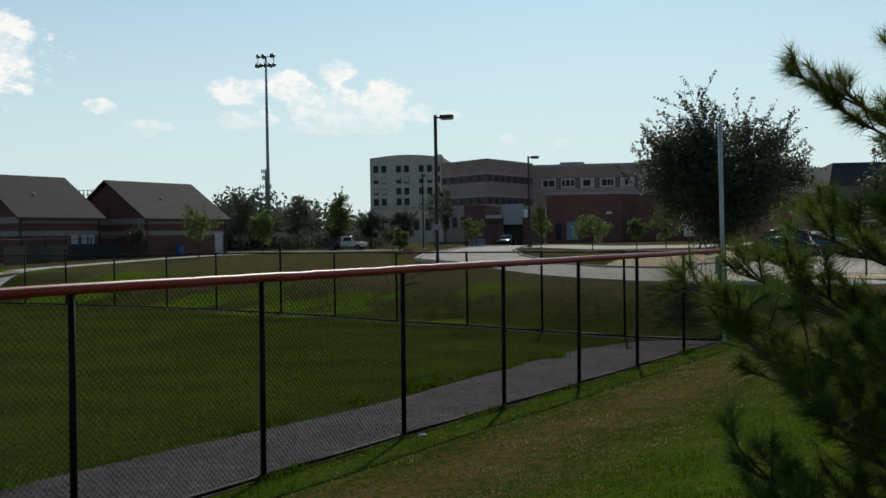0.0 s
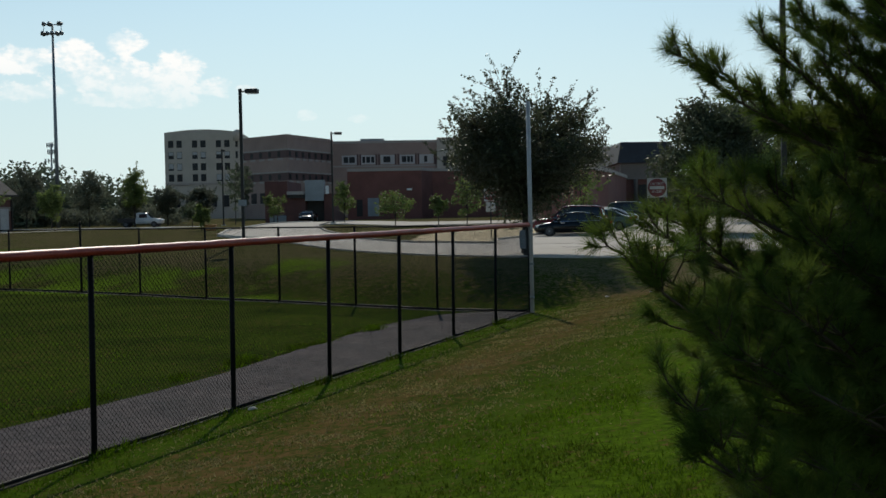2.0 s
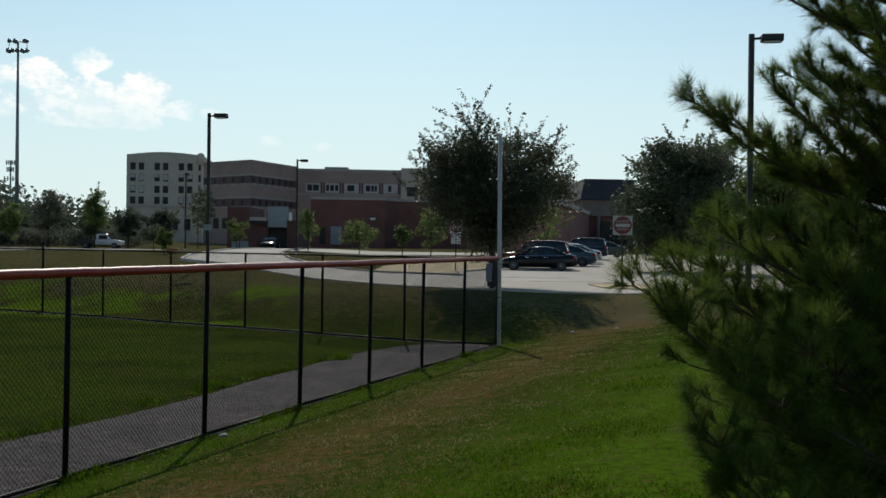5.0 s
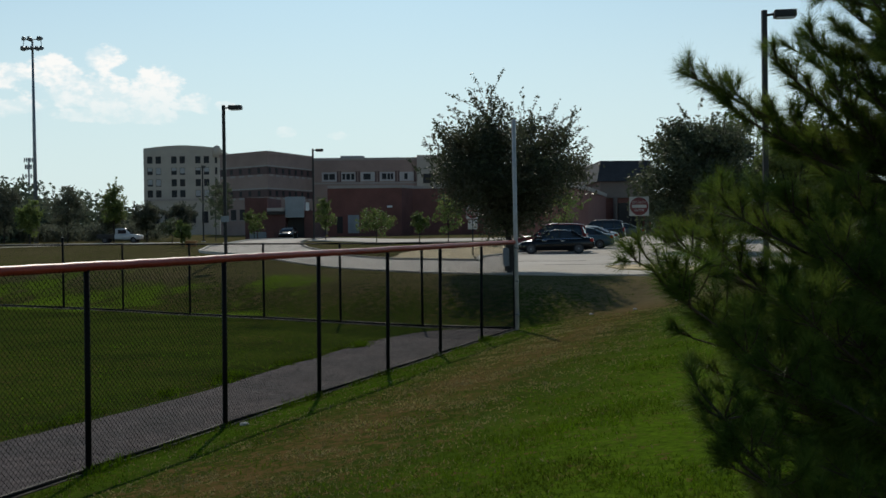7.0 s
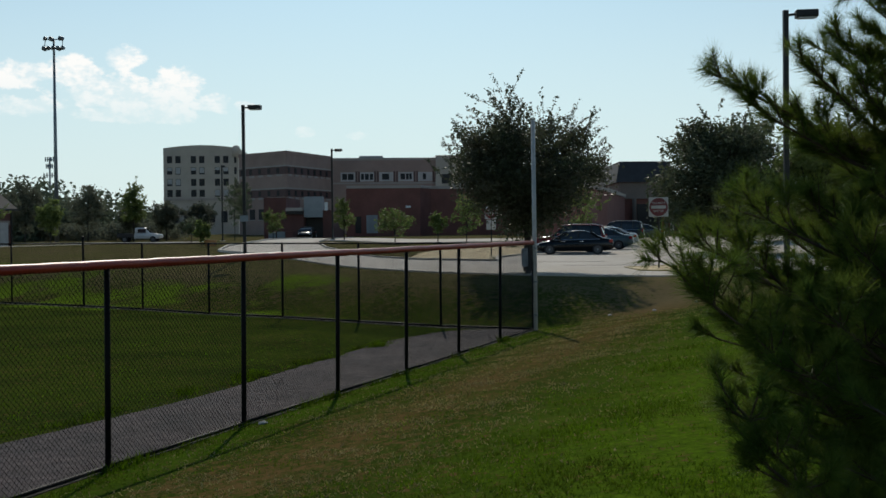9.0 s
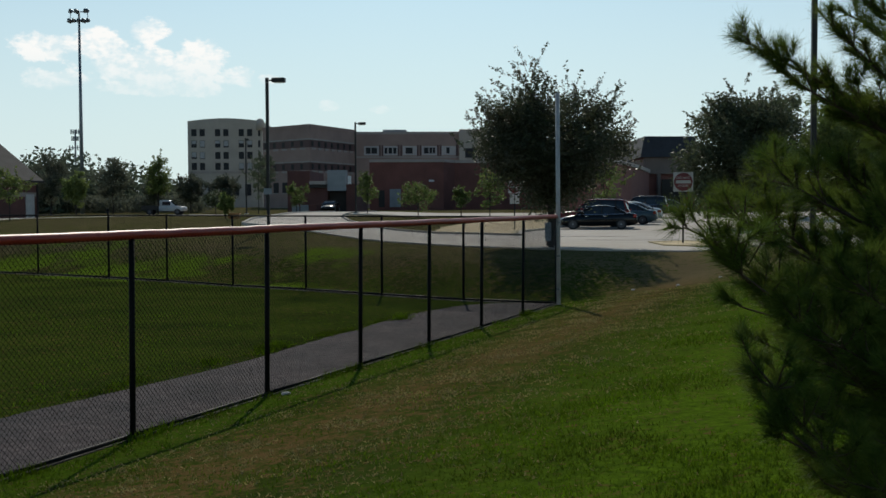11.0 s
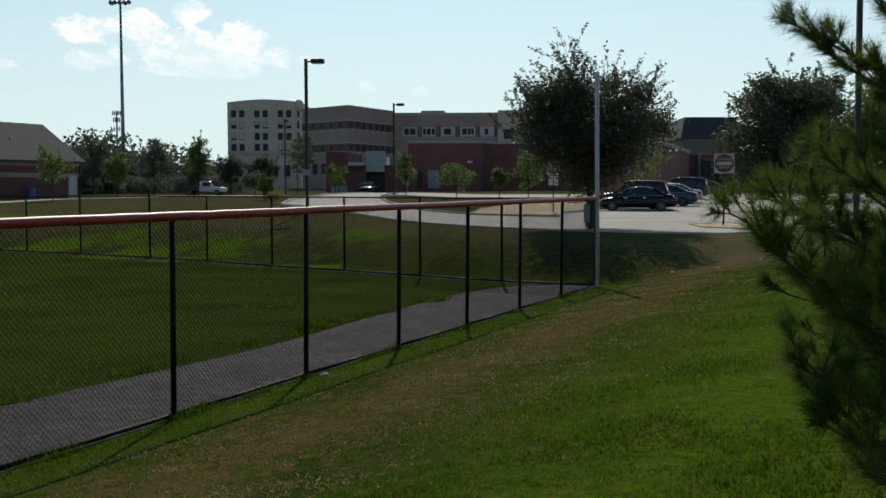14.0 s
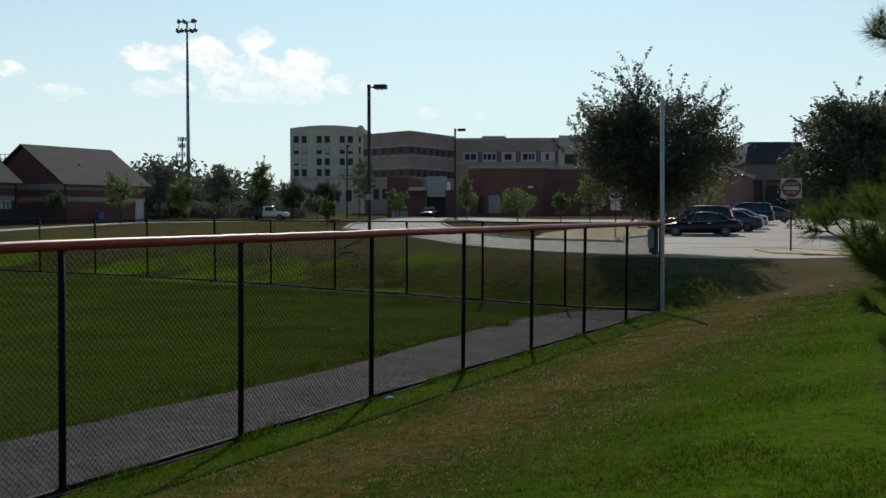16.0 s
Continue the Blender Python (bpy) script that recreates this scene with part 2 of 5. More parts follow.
ASPHALT = mat("weathered_asphalt", (0.38, 0.34, 0.29), 0.9, 0, 0.10, 0.25, 30.0, 0.3, spec=0.3)
CONCRETE = mat("pale_concrete", (0.50, 0.46, 0.40), 0.9, 0, 0.10, 0.6, 30.0, 0.2)
GRAVEL = mat("tan_gravel", (0.55, 0.42, 0.22), 0.95, 0, 0.22, 1.5, 14.0, 0.8)
VINYL = mat("black_vinyl_coating", (0.007, 0.007, 0.007), 0.6, 0, 0.1, 4, 60, 0.05, spec=0.12)
CAP = mat("faded_red_plastic", (0.20, 0.014, 0.009), 0.42, 0, 0.18, 1.2, 30.0, 0.05, (0.26, 0.034, 0.016), spec=0.22)
POLE_PAINT = mat("greyed_white_paint", (0.42, 0.40, 0.38), 0.5, 0, 0.12, 2.0, 30.0, 0.05)
BRONZE = mat("dark_bronze_metal", (0.022, 0.020, 0.018), 0.55, 0.3, 0.15, 3, 30, 0.05)
GALV = mat("galvanised_steel", (0.22, 0.24, 0.25), 0.5, 0.5, 0.15, 3, 30, 0.05)
BARK = mat("grey_brown_bark", (0.040, 0.033, 0.027), 0.95, 0, 0.25, 8, 40, 0.6)
LEAF = mat("dark_leaf", (0.046, 0.060, 0.028), 0.5, 0, 0.2, 0.8, 6, 0, (0.066, 0.066, 0.040), translucent=0.42, rnd=0.6, spec=0.3)
LEAF_LIGHT = mat("light_leaf", (0.165, 0.215, 0.062), 0.6, 0, 0.2, 0.8, 6, 0, translucent=0.5, rnd=0.4, spec=0.25)
LEAF_MID = mat("mid_leaf", (0.125, 0.150, 0.080), 0.6, 0, 0.2, 0.8, 6, 0, translucent=0.35, rnd=0.45, spec=0.25)
# far street trees and shrubs: haze painted in as a greyed, lighter green
LEAF_HAZED = mat("hazed_street_leaf", (0.125, 0.142, 0.100), 0.7, 0, 0.2, 0.8, 6, 0, (0.105, 0.112, 0.080), translucent=0.48, rnd=0.4, spec=0.1)
NEEDLE = mat("pine_needle", (0.068, 0.112, 0.018), 0.6, 0, 0.2, 3.0, 9, 0, (0.108, 0.140, 0.022), translucent=0.5, rnd=0.5, spec=0.2)
TWIG = mat("pine_twig", (0.07, 0.045, 0.028), 0.9, 0, 0.2, 8, 40, 0.4)
BRICK = mat("red_brick", (0.180, 0.072, 0.057), 0.9, 0, 0.12, 0.5, 12, 0.2)
BRICK_BROWN = mat("brown_brick", (0.34, 0.235, 0.195), 0.9, 0, 0.08, 0.3, 10, 0.2)
STUCCO = mat("tan_stucco", (0.46, 0.40, 0.33), 0.9, 0, 0.06, 0.3, 10, 0.1)
STONE_BAND = mat("cream_stone", (0.38, 0.33, 0.29), 0.9, 0, 0.08, 0.5, 10, 0.1)
DARK_BAND = mat("dark_red_spandrel", (0.115, 0.062, 0.055), 0.7, 0, 0.1, 0.5, 10, 0.1)
GREY_METAL = mat("grey_panel", (0.26, 0.28, 0.29), 0.6, 0.1, 0.08, 1, 10, 0.05)
WHITE = mat("white_paint", (0.72, 0.71, 0.68), 0.5, 0, 0.06, 2, 20, 0.03)
SHINGLE = mat("grey_shingle", (0.037, 0.035, 0.034), 0.95, 0, 0.15, 1.0, 14, 0.5)
SLATE = mat("dark_slate_roof", (0.030, 0.034, 0.040), 0.8, 0, 0.15, 1.0, 14, 0.3)
PANE = glass("window_glass")
PANE_FAR = glass("dull_window_glass", (0.018, 0.02, 0.024), 0.35)
PANE_FAR.node_tree.nodes["Principled BSDF"].inputs["Specular IOR Level"].default_value = 0.2
STRAW = mat("straw_blade", (0.33, 0.27, 0.11), 0.9, 0, 0.2, 2.0, 9.0, 0, translucent=0.3, rnd=0.4, spec=0.05)
# white of the backlit sign faces, their shade put into the colour
SIGN_WHITE = mat("shaded_sign_white", (0.40, 0.39, 0.37), 0.6, 0, 0.08, 3, 20, 0.02)
CHROME = mat("bright_chrome", (0.75, 0.75, 0.76), 0.14, 1.0, 0.04, 3, 20, 0.0)
SIGN_RED = mat("sign_red", (0.13, 0.008, 0.011), 0.4, 0, 0.08, 3, 20, 0.02)
TYRE = mat("tyre_rubber", (0.012, 0.012, 0.012), 0.85, 0, 0.1, 5, 30, 0.1)
RIM = mat("alloy_rim", (0.09, 0.09, 0.095), 0.5, 0.7, 0.1, 5, 30, 0.0)
TAIL = mat("tail_lamp_red", (0.30, 0.01, 0.01), 0.2, 0, 0.05, 3, 20, 0)
HEADLAMP = mat("clear_lamp", (0.6, 0.6, 0.6), 0.12, 0.2, 0.05, 3, 20, 0)
PANEL = mat("pale_panel", (0.50, 0.46, 0.43), 0.8, 0, 0.08, 0.6, 10, 0.05)
SOIL = mat("dry_soil", (0.22, 0.18, 0.125), 0.95, 0, 0.45, 2.5, 14.0, 0.3)
DULL_BRICK = mat("dull_tan_brick", (0.165, 0.135, 0.115), 0.9, 0, 0.1, 0.5, 12, 0.2)
BLIND = mat("window_blind", (0.40, 0.40, 0.39), 0.8, 0, 0.1, 2, 20, 0.0)
STONE = mat("pale_stone", (0.45, 0.42, 0.38), 0.9, 0, 0.15, 6, 40, 0.4)
# darker copies of the brick and cream stone, wall shade put into the colour
HOUSE_BRICK = mat("shaded_red_brick", (0.115, 0.048, 0.040), 0.9, 0, 0.12, 0.5, 12, 0.2)
HOUSE_BAND = mat("shaded_cream_band", (0.25, 0.21, 0.185), 0.9, 0, 0.08, 0.5, 10, 0.1)
DOOR_PAINT = mat("dull_white_paint", (0.36, 0.36, 0.35), 0.6, 0, 0.08, 2, 20, 0.03)
SCREEN = mat("dark_windscreen_netting", (0.007, 0.008, 0.008), 0.9, 0, 0.2, 2, 30, 0.1)
ORANGE = mat("orange_clay", (0.42, 0.20, 0.07), 0.85, 0, 0.12, 3, 25, 0.15)
YELLOW = mat("yellow_kerb_paint", (0.34, 0.26, 0.10), 0.8, 0, 0.15, 2, 20, 0.1)
TAR = mat("tar_seam", (0.05, 0.048, 0.045), 0.7, 0, 0.2, 2, 20, 0.1)
BLUE_BARREL = mat("blue_plastic", (0.03, 0.07, 0.22), 0.5)


# ---- mesh helpers ----
def mesh_ob(name, verts, faces, material, parent=None, label="", smooth=False):
    me = bpy.data.meshes.new(name)
    me.from_pydata([tuple(map(float, v)) for v in verts] if not isinstance(verts, np.ndarray) else verts.tolist(), [], faces if isinstance(faces, list) else faces.tolist())
    me.materials.append(material)
    if smooth:
        me.shade_smooth()
    ob = new(name, me)
    if parent:
        ob.parent = parent
    if label:
        ob["label"] = label
    return ob


def part(name, bm, material, parent=None, label="", smooth=False):
    me = bpy.data.meshes.new(name)
    bmesh.ops.recalc_face_normals(bm, faces=bm.faces)
    bm.to_mesh(me)
    bm.free()
    me.materials.append(material)
    if smooth:
        me.shade_smooth()
    ob = new(name, me)
    if parent:
        ob.parent = parent
    if label:
        ob["label"] = label
    return ob


def empty(name, m, label, category, group="", kind=""):
    ob = new(name)
    ob.matrix_world = m
    ob.empty_display_size = 0.3
    return tagged(ob, label, category, group, kind)


def add_box(bm, x0, x1, y0, y1, z0, z1, bevel=0.0):
    r = bmesh.ops.create_cube(bm, size=1.0, matrix=Matrix.Translation(((x0 + x1) / 2, (y0 + y1) / 2, (z0 + z1) / 2)) @ Matrix.Diagonal((x1 - x0, y1 - y0, z1 - z0, 1)))
    if bevel:
        es = list({e for v in r["verts"] for e in v.link_edges})
        bmesh.ops.bevel(bm, geom=es, offset=bevel, segments=2, affect="EDGES", profile=0.5)


def box(*a, bevel=0.0):
    bm = bmesh.new()
    add_box(bm, *a, bevel=bevel)
    return bm


def add_tube(bm, pts, radii, sides=8, caps=True):
    rings = []
    n = len(pts)
    for i, p in enumerate(pts):
        p = Vector(p)
        d = (Vector(pts[min(i + 1, n - 1)]) - Vector(pts[max(i - 1, 0)])).normalized()
        a = d.orthogonal().normalized() if abs(d.z) < 0.95 else d.cross(Vector((0, 1, 0))).normalized()
        if abs(d.z) < 0.95:
            a = d.cross(Vector((0, 0, 1))).normalized()
        c = d.cross(a)
        r = radii[i] if isinstance(radii, (list, tuple)) else radii
        rings.append([bm.verts.new(p + (a * math.cos(k * 2 * math.pi / sides) + c * math.sin(k * 2 * math.pi / sides)) * r) for k in range(sides)])
    for q, s in zip(rings, rings[1:]):
        for k in range(sides):
            bm.faces.new((q[k], q[(k + 1) % sides], s[(k + 1) % sides], s[k]))
    if caps:
        bm.faces.new(rings[0][::-1])
        bm.faces.new(rings[-1])


def tube(pts, radii, sides=8):
    bm = bmesh.new()
    add_tube(bm, pts, radii, sides)
    return bm


def open_tube(pts, radii, sides=8):
    bm = bmesh.new()
    add_tube(bm, pts, radii, sides, False)
    return bm


# ---- terrain ----
CORNER = Vector((2.0, 28.8))
F1 = Vector((-0.332, -0.943)).normalized()       # along the side fence, towards the viewer
F1N = Vector((-F1.y, F1.x)).normalized()
if F1N.x < 0:
    F1N = -F1N
OUTFIELD = [(2.0, 28.8), (-0.53, 29.95), (-3.01, 31.8), (-5.63, 33.85), (-8.4, 35.7), (-11.33, 38.1), (-14.1, 40.0), (-17.75, 42.3), (-20.75, 43.95), (-24.0, 45.4), (-27.12, 46.6), (-30.0, 47.8), (-33.0, 49.0), (-36.0, 50.2)]


def ramp(x, pts):
    for (a, u), (b, v) in zip(pts, pts[1:]):
        if x <= b:
            k = max(0.0, (x - a) / (b - a))
            return u + (v - u) * k
    return pts[-1][1]


def smooth(k):
    k = min(1.0, max(0.0, k))
    return k * k * (3 - 2 * k)


def outfield_y(x):
    pts = OUTFIELD
    if x >= pts[0][0]:
        return pts[0][1]
    for (x0, y0), (x1, y1) in zip(pts, pts[1:]):
        if x >= x1:
            return y0 + (y1 - y0) * (x - x0) / (x1 - x0)
    return pts[-1][1] + (pts[-1][0] - x) * 0.4


def upper(x, y):
    """Level of the lot, the roads and the land beyond the field."""
    z = ramp(y, ((30, 1.0), (45, 1.08), (66, 1.15), (96, 1.62), (125, 1.70), (150, 1.85), (260, 2.3)))
    left = ramp(y, ((30, 1.0), (45, 1.1), (60, 1.45), (90, 1.72), (140, 1.6), (220, 2.3)))
    k = smooth((-19 - x) / 12)
    z = z * (1 - k) + left * k
    return z + 0.35 * (1 - k) * smooth((-4 - x) / 8) * smooth((y - 42) / 12) * smooth((160 - y) / 60)


def ground_z(x, y):
    side = (Vector((x, y)) - CORNER).dot(F1N)
    up = upper(x, y)
    bank = (1 - (1 - min(1.0, max(0.0, side - 0.1) / 9.0)) ** 1.25) * (1.15 + 0.03 * math.sin(x * 1.3 + y * 0.7))
    far = y - outfield_y(x)
    rise = smooth((far - 0.3) / 6.5) * up
    if side > 0 and far > 0:
        z = max(bank if far < 9 else up, rise)
        k = smooth(far / 9.0)
        z = max(rise, bank * (1 - k) + up * k * smooth(side / 5 + 0.0) + rise * k * (1 - smooth(side / 5)))
    elif side > 0:
        z = bank
    else:
        z = rise if far > 0 else 0.0
    return z


def build_ground():
    fine_x = np.arange(-40, 24, 0.5)
    fine_y = np.arange(-10, 62, 0.5)
    xs = np.concatenate([[-4000, -1500, -600, -300], np.arange(-200, -40, 8), fine_x, np.arange(24, 80, 4), np.arange(80, 201, 12), [300, 600, 1500, 4000]])
    ys = np.concatenate([[-4000, -1500, -500, -200, -100], np.arange(-60, -10, 5), fine_y, np.arange(62, 140, 1.0), np.arange(140, 170, 3), np.arange(170, 320, 12), [400, 600, 1500, 4500]])
    verts = [(x, y, ground_z(x, y) + (0.012 * noise.noise((x * 0.9, y * 0.9, 0)) if -40 < x < 24 and -10 < y < 62 else 0)) for y in ys for x in xs]
    w = len(xs)
    faces = [(j * w + i, j * w + i + 1, (j + 1) * w + i + 1, (j + 1) * w + i) for j in range(len(ys) - 1) for i in range(w - 1)]
    ob = mesh_ob("ground", verts, faces, TURF, smooth=True)
    tagged(ob, "mown green grass with dry thin patches, rising in a bank", "grass ground", kind="structure")


def draped(name, outline, material, lift, label, category, step=1.0, rag=0.0, kind="structure"):
    """A sheet over the ground inside an outline, with real thickness at its rim."""
    bm = bmesh.new()
    pts = []
    for (x0, y0), (x1, y1) in zip(outline, outline[1:] + outline[:1]):
        n = max(1, int(math.hypot(x1 - x0, y1 - y0) / step))
        for k in range(n):
            x, y = x0 + (x1 - x0) * k / n, y0 + (y1 - y0) * k / n
            if rag and abs((x - CORNER.x) * F1N.x + (y - CORNER.y) * F1N.y) > 0.3:
                x += rag * noise.noise((x * 2.1, y * 2.1, 3)) + rag * 0.6 * noise.noise((x * 6, y * 6, 5))
                y += rag * noise.noise((x * 2.1, y * 2.1, 7)) + rag * 0.6 * noise.noise((x * 6, y * 6, 9))
            pts.append((x, y))
    top = [bm.verts.new((x, y, 0)) for x, y in pts]
    f = bm.faces.new(top)
    bmesh.ops.triangulate(bm, faces=[f])
    xs, ys = [p[0] for p in pts], [p[1] for p in pts]
    for axis, lo, hi in ((0, min(xs), max(xs)), (1, min(ys), max(ys))):
        c = math.floor(lo)
        while c < hi:
            g = bm.verts[:] + bm.edges[:] + bm.faces[:]
            no = (1, 0, 0) if axis == 0 else (0, 1, 0)
            bmesh.ops.bisect_plane(bm, geom=g, plane_co=(c + 0.01, c + 0.01, 0), plane_no=no)
            c += step * 2
    for v in bm.verts:
        v.co.z = ground_z(v.co.x, v.co.y) + lift
    r = bmesh.ops.extrude_face_region(bm, geom=bm.faces[:])
    for v in [g for g in r["geom"] if isinstance(g, bmesh.types.BMVert)]:
        v.co.z -= lift + 0.05
    ob = part(name, bm, material)
    return tagged(ob, label, category, kind=kind)


def ribbon(name, line, width, height, material, label, category, kind="structure", lift=0.0):
    """A strip with a rectangular section that follows the ground along a line."""
    pts = []
    for (x0, y0), (x1, y1) in zip(line, line[1:]):
        n = max(1, int(math.hypot(x1 - x0, y1 - y0) / 1.5))
        pts += [(x0 + (x1 - x0) * k / n, y0 + (y1 - y0) * k / n) for k in range(n)]
    pts.append(line[-1])
    bm = bmesh.new()
    rows = []
    for i, p in enumerate(pts):
        a, c = Vector(pts[max(i - 1, 0)]), Vector(pts[min(i + 1, len(pts) - 1)])
        d = (c - a).normalized()
        s = Vector((-d.y, d.x)) * width / 2
        row = []
        for sx, dz in ((1, -0.1), (1, height), (-1, height), (-1, -0.1)):
            x, y = p[0] + s.x * sx, p[1] + s.y * sx
            row.append(bm.verts.new((x, y, ground_z(x, y) + dz + lift)))
        rows.append(row)
    for q, r in zip(rows, rows[1:]):
        for k in range(3):
            bm.faces.new((q[k], q[k + 1], r[k + 1], r[k]))
    bm.faces.new(rows[0])
    bm.faces.new(rows[-1][::-1])
    return tagged(part(name, bm, material), label, category, kind=kind)


build_ground()
# running track of dark cinders inside the side fence
edge = [(1.2, 29.0), (0.2, 28.95), (-0.5, 28.35), (-1.18, 27.2), (-1.7, 26.2), (-2.14, 24.9), (-2.42, 23.8), (-2.72, 22.6), (-3.2, 21.1), (-3.56, 19.8), (-3.88, 18.6), (-4.27, 17.3), (-4.72, 16.1), (-5.17, 15.0), (-5.85, 13.4), (-6.6, 11.5), (-9.2, 4.0), (-12.5, -5.5)]
draped("warning_track", [(1.95, 28.75), *edge, (-10.1, -6.0)], CINDER, 0.02, "dark grey cinder warning track along the fence", "track", 0.3, 0.06)
LOT = [(2.0, 39.6), (4.0, 38.4), (7.0, 37.4), (9.2, 38.6), (10.2, 41.5), (13.5, 41.0), (26, 37.5), (60, 37), (60, 125), (22.0, 125), (12.5, 96), (4.6, 68), (2.0, 60.0), (1.8, 54)]
ROAD = [(2.0, 39.6), (-0.9, 42.1), (-3.3, 45.6), (-5.8, 50.2), (-8.9, 55.6), (-12.2, 61.5), (-15.0, 68), (-16.6, 78), (-17.0, 98), (-17.0, 128), (-12.0, 128), (-12.0, 100), (-11.4, 86), (-9.3, 75), (-6.2, 66.0), (-2.4, 57.6), (1.8, 54)]
draped("parking_lot", LOT, ASPHALT, 0.05, "sun-bleached grey asphalt parking lot", "parking lot", 2.0)
draped("road_2", [(-12.0, 93), (-5, 97.5), (4, 101.5), (12.5, 100), (21, 121), (-12.0, 127)], ASPHALT, 0.06, "sun-bleached grey asphalt apron before the college", "road", 2.0)
draped("road", ROAD, ASPHALT, 0.055, "sun-bleached grey asphalt drive curving past the field", "road", 2.0)
draped("gravel_bed", [(-2.9, 59.2), (-1.5, 57.4), (1.6, 54.9), (2.0, 61), (4.3, 69), (6.6, 78), (5.0, 88), (0.7, 87), (-2.6, 70)], GRAVEL, 0.06, "tan gravel bed at the mouth of the drive", "gravel", 1.0, 0.25)


# ---- fences ----
FENCE_H, BAY = 2.44, 3.05


def diamond_mesh(width, height, pitch=0.072, wire=0.0017):
    """Two crossing families of straight wires, three-sided, clipped to the bay."""
    verts, faces = [], []
    for sgn, off in ((1, 0.0022), (-1, -0.0022)):
        c = -height
        while c < width + height:
            u0, v0 = c, 0.0
            u1, v1 = (c + sgn * height, height)
            # clip to 0..width
            lo, hi = 0.0, 1.0
            du = u1 - u0
            for b, s in ((0.0, 1), (width, -1)):
                k = (b - u0) / du
                if du * s > 0:
                    lo = max(lo, k)
                else:
                    hi = min(hi, k)
            if hi - lo > 0.004:
                a = (u0 + du * lo, height * lo)
                e = (u0 + du * hi, height * hi)
                n = len(verts)
                px, pz = -0.7071 * sgn * wire * 1.2, 0.7071 * wire * 1.2
                for q in (a, e):
                    verts += [(q[0] + px, off - wire, q[1] + pz), (q[0] - px, off - wire, q[1] - pz), (q[0], off + wire, q[1])]
                faces += [(n, n + 1, n + 4, n + 3), (n + 1, n + 2, n + 5, n + 4), (n + 2, n, n + 3, n + 5)]
            c += pitch
    me = bpy.data.meshes.new("mesh")
    me.from_pydata(verts, [], faces)
    me.materials.append(VINYL)
    return me


def fence(name, line, lean, capped, label, tall=()):
    """Chain-link fence along a line of post feet: posts, rails, wire panels and, where there is one, a plastic cap in lengths."""
    top = empty(name, Matrix.Identity(4), label, "fence")
    shared = {}
    feet = [Vector((x, y, ground_z(x, y) * 0.0)) for x, y in line]
    lean_v = Vector((lean[0], lean[1], 0))
    for i, f in enumerate(feet):
        h = FENCE_H + (0.16 if i in tall else -0.03)
        r = 0.043 if i in tall else 0.036
        bm = tube([f + Vector((0, 0, -0.25)), f + Vector((0, 0, h)) + lean_v * h], r, 10)
        if i in tall:
            bmesh.ops.create_uvsphere(bm, u_segments=10, v_segments=6, radius=0.058, matrix=Matrix.Translation(f + Vector((0, 0, h)) + lean_v * h))
        part("post", bm, VINYL, top, smooth=True)
    for i, (a, b) in enumerate(zip(feet, feet[1:])):
        d = b - a
        wdt = round(d.length, 2)
        if wdt not in shared:
            shared[wdt] = diamond_mesh(wdt, FENCE_H - 0.12)
        ob = new("wire_mesh", shared[wdt])
        ob.parent = top
        x = d.normalized()
        z = (Vector((0, 0, 1)) + lean_v).normalized()
        y = z.cross(x).normalized()
        z = x.cross(y)
        M = Matrix((x, y, z)).transposed().to_4x4()
        n_in = Vector((-x.y, x.x, 0)) * 0.04
        ob.matrix_local = Matrix.Translation(a + n_in + Vector((0, 0, 0.06))) @ M
        up = Vector((0, 0, FENCE_H - 0.06)) + lean_v * FENCE_H
        part("top_rail", tube([a + up, b + up], 0.024, 8), VINYL, top, smooth=True)
        lowr = Vector((0, 0, 0.045))
        part("bottom_rail", tube([a + lowr, b + lowr], 0.024 if capped else 0.034, 8), VINYL, top, smooth=True)
        if capped:
            rnd = random.Random(i * 7 + 3)
            pts, rad = [], []
            sag0, sag1 = 0.0, rnd.uniform(-0.002, 0.007)
            for k in range(13):
                u = k / 12
                s = -sag1 * math.sin(math.pi * u) + sag0 + 0.003 * math.sin(u * 6.283) * rnd.choice((-1, 0, 1))
                pts.append(a + d * u + up + Vector((0, 0, 0.004 + s)))
                rad.append(0.056 + 0.0012 * math.sin(k * 2.1 + i))
            part("cap_length", open_tube(pts, rad, 14), CAP, top, smooth=True)
    return top


SIDE = [tuple(CORNER + F1 * (BAY * k - (0.26 if k > 6 else 0))) for k in range(11)]
fence("chain_link_fence", SIDE, (0.011, -0.004), True, "black vinyl chain-link side fence with a faded red plastic cap")
fence("chain_link_fence", OUTFIELD, (0, 0), False, "black vinyl chain-link outfield fence with bare top rail", tall=(6, 10))


def foul_pole():
    top = empty("foul_pole", pose(2.06, 28.72, 0), "tall greyed white foul pole at the fence corner", "foul pole")
    part("pole", tube([(0, 0, -0.3), (-0.03, 0, 5.66)], 0.057, 14), POLE_PAINT, top, smooth=True)
    part("pole_cap", tube([(-0.03, 0, 5.66), (-0.03, 0, 5.70)], [0.062, 0.05], 14), POLE_PAINT, top)
    for z in (0.4, 1.3, 2.2):
        part("clamp", tube([(0, 0, z), (0, 0, z + 0.05)], 0.064, 14), GALV, top)


foul_pole()


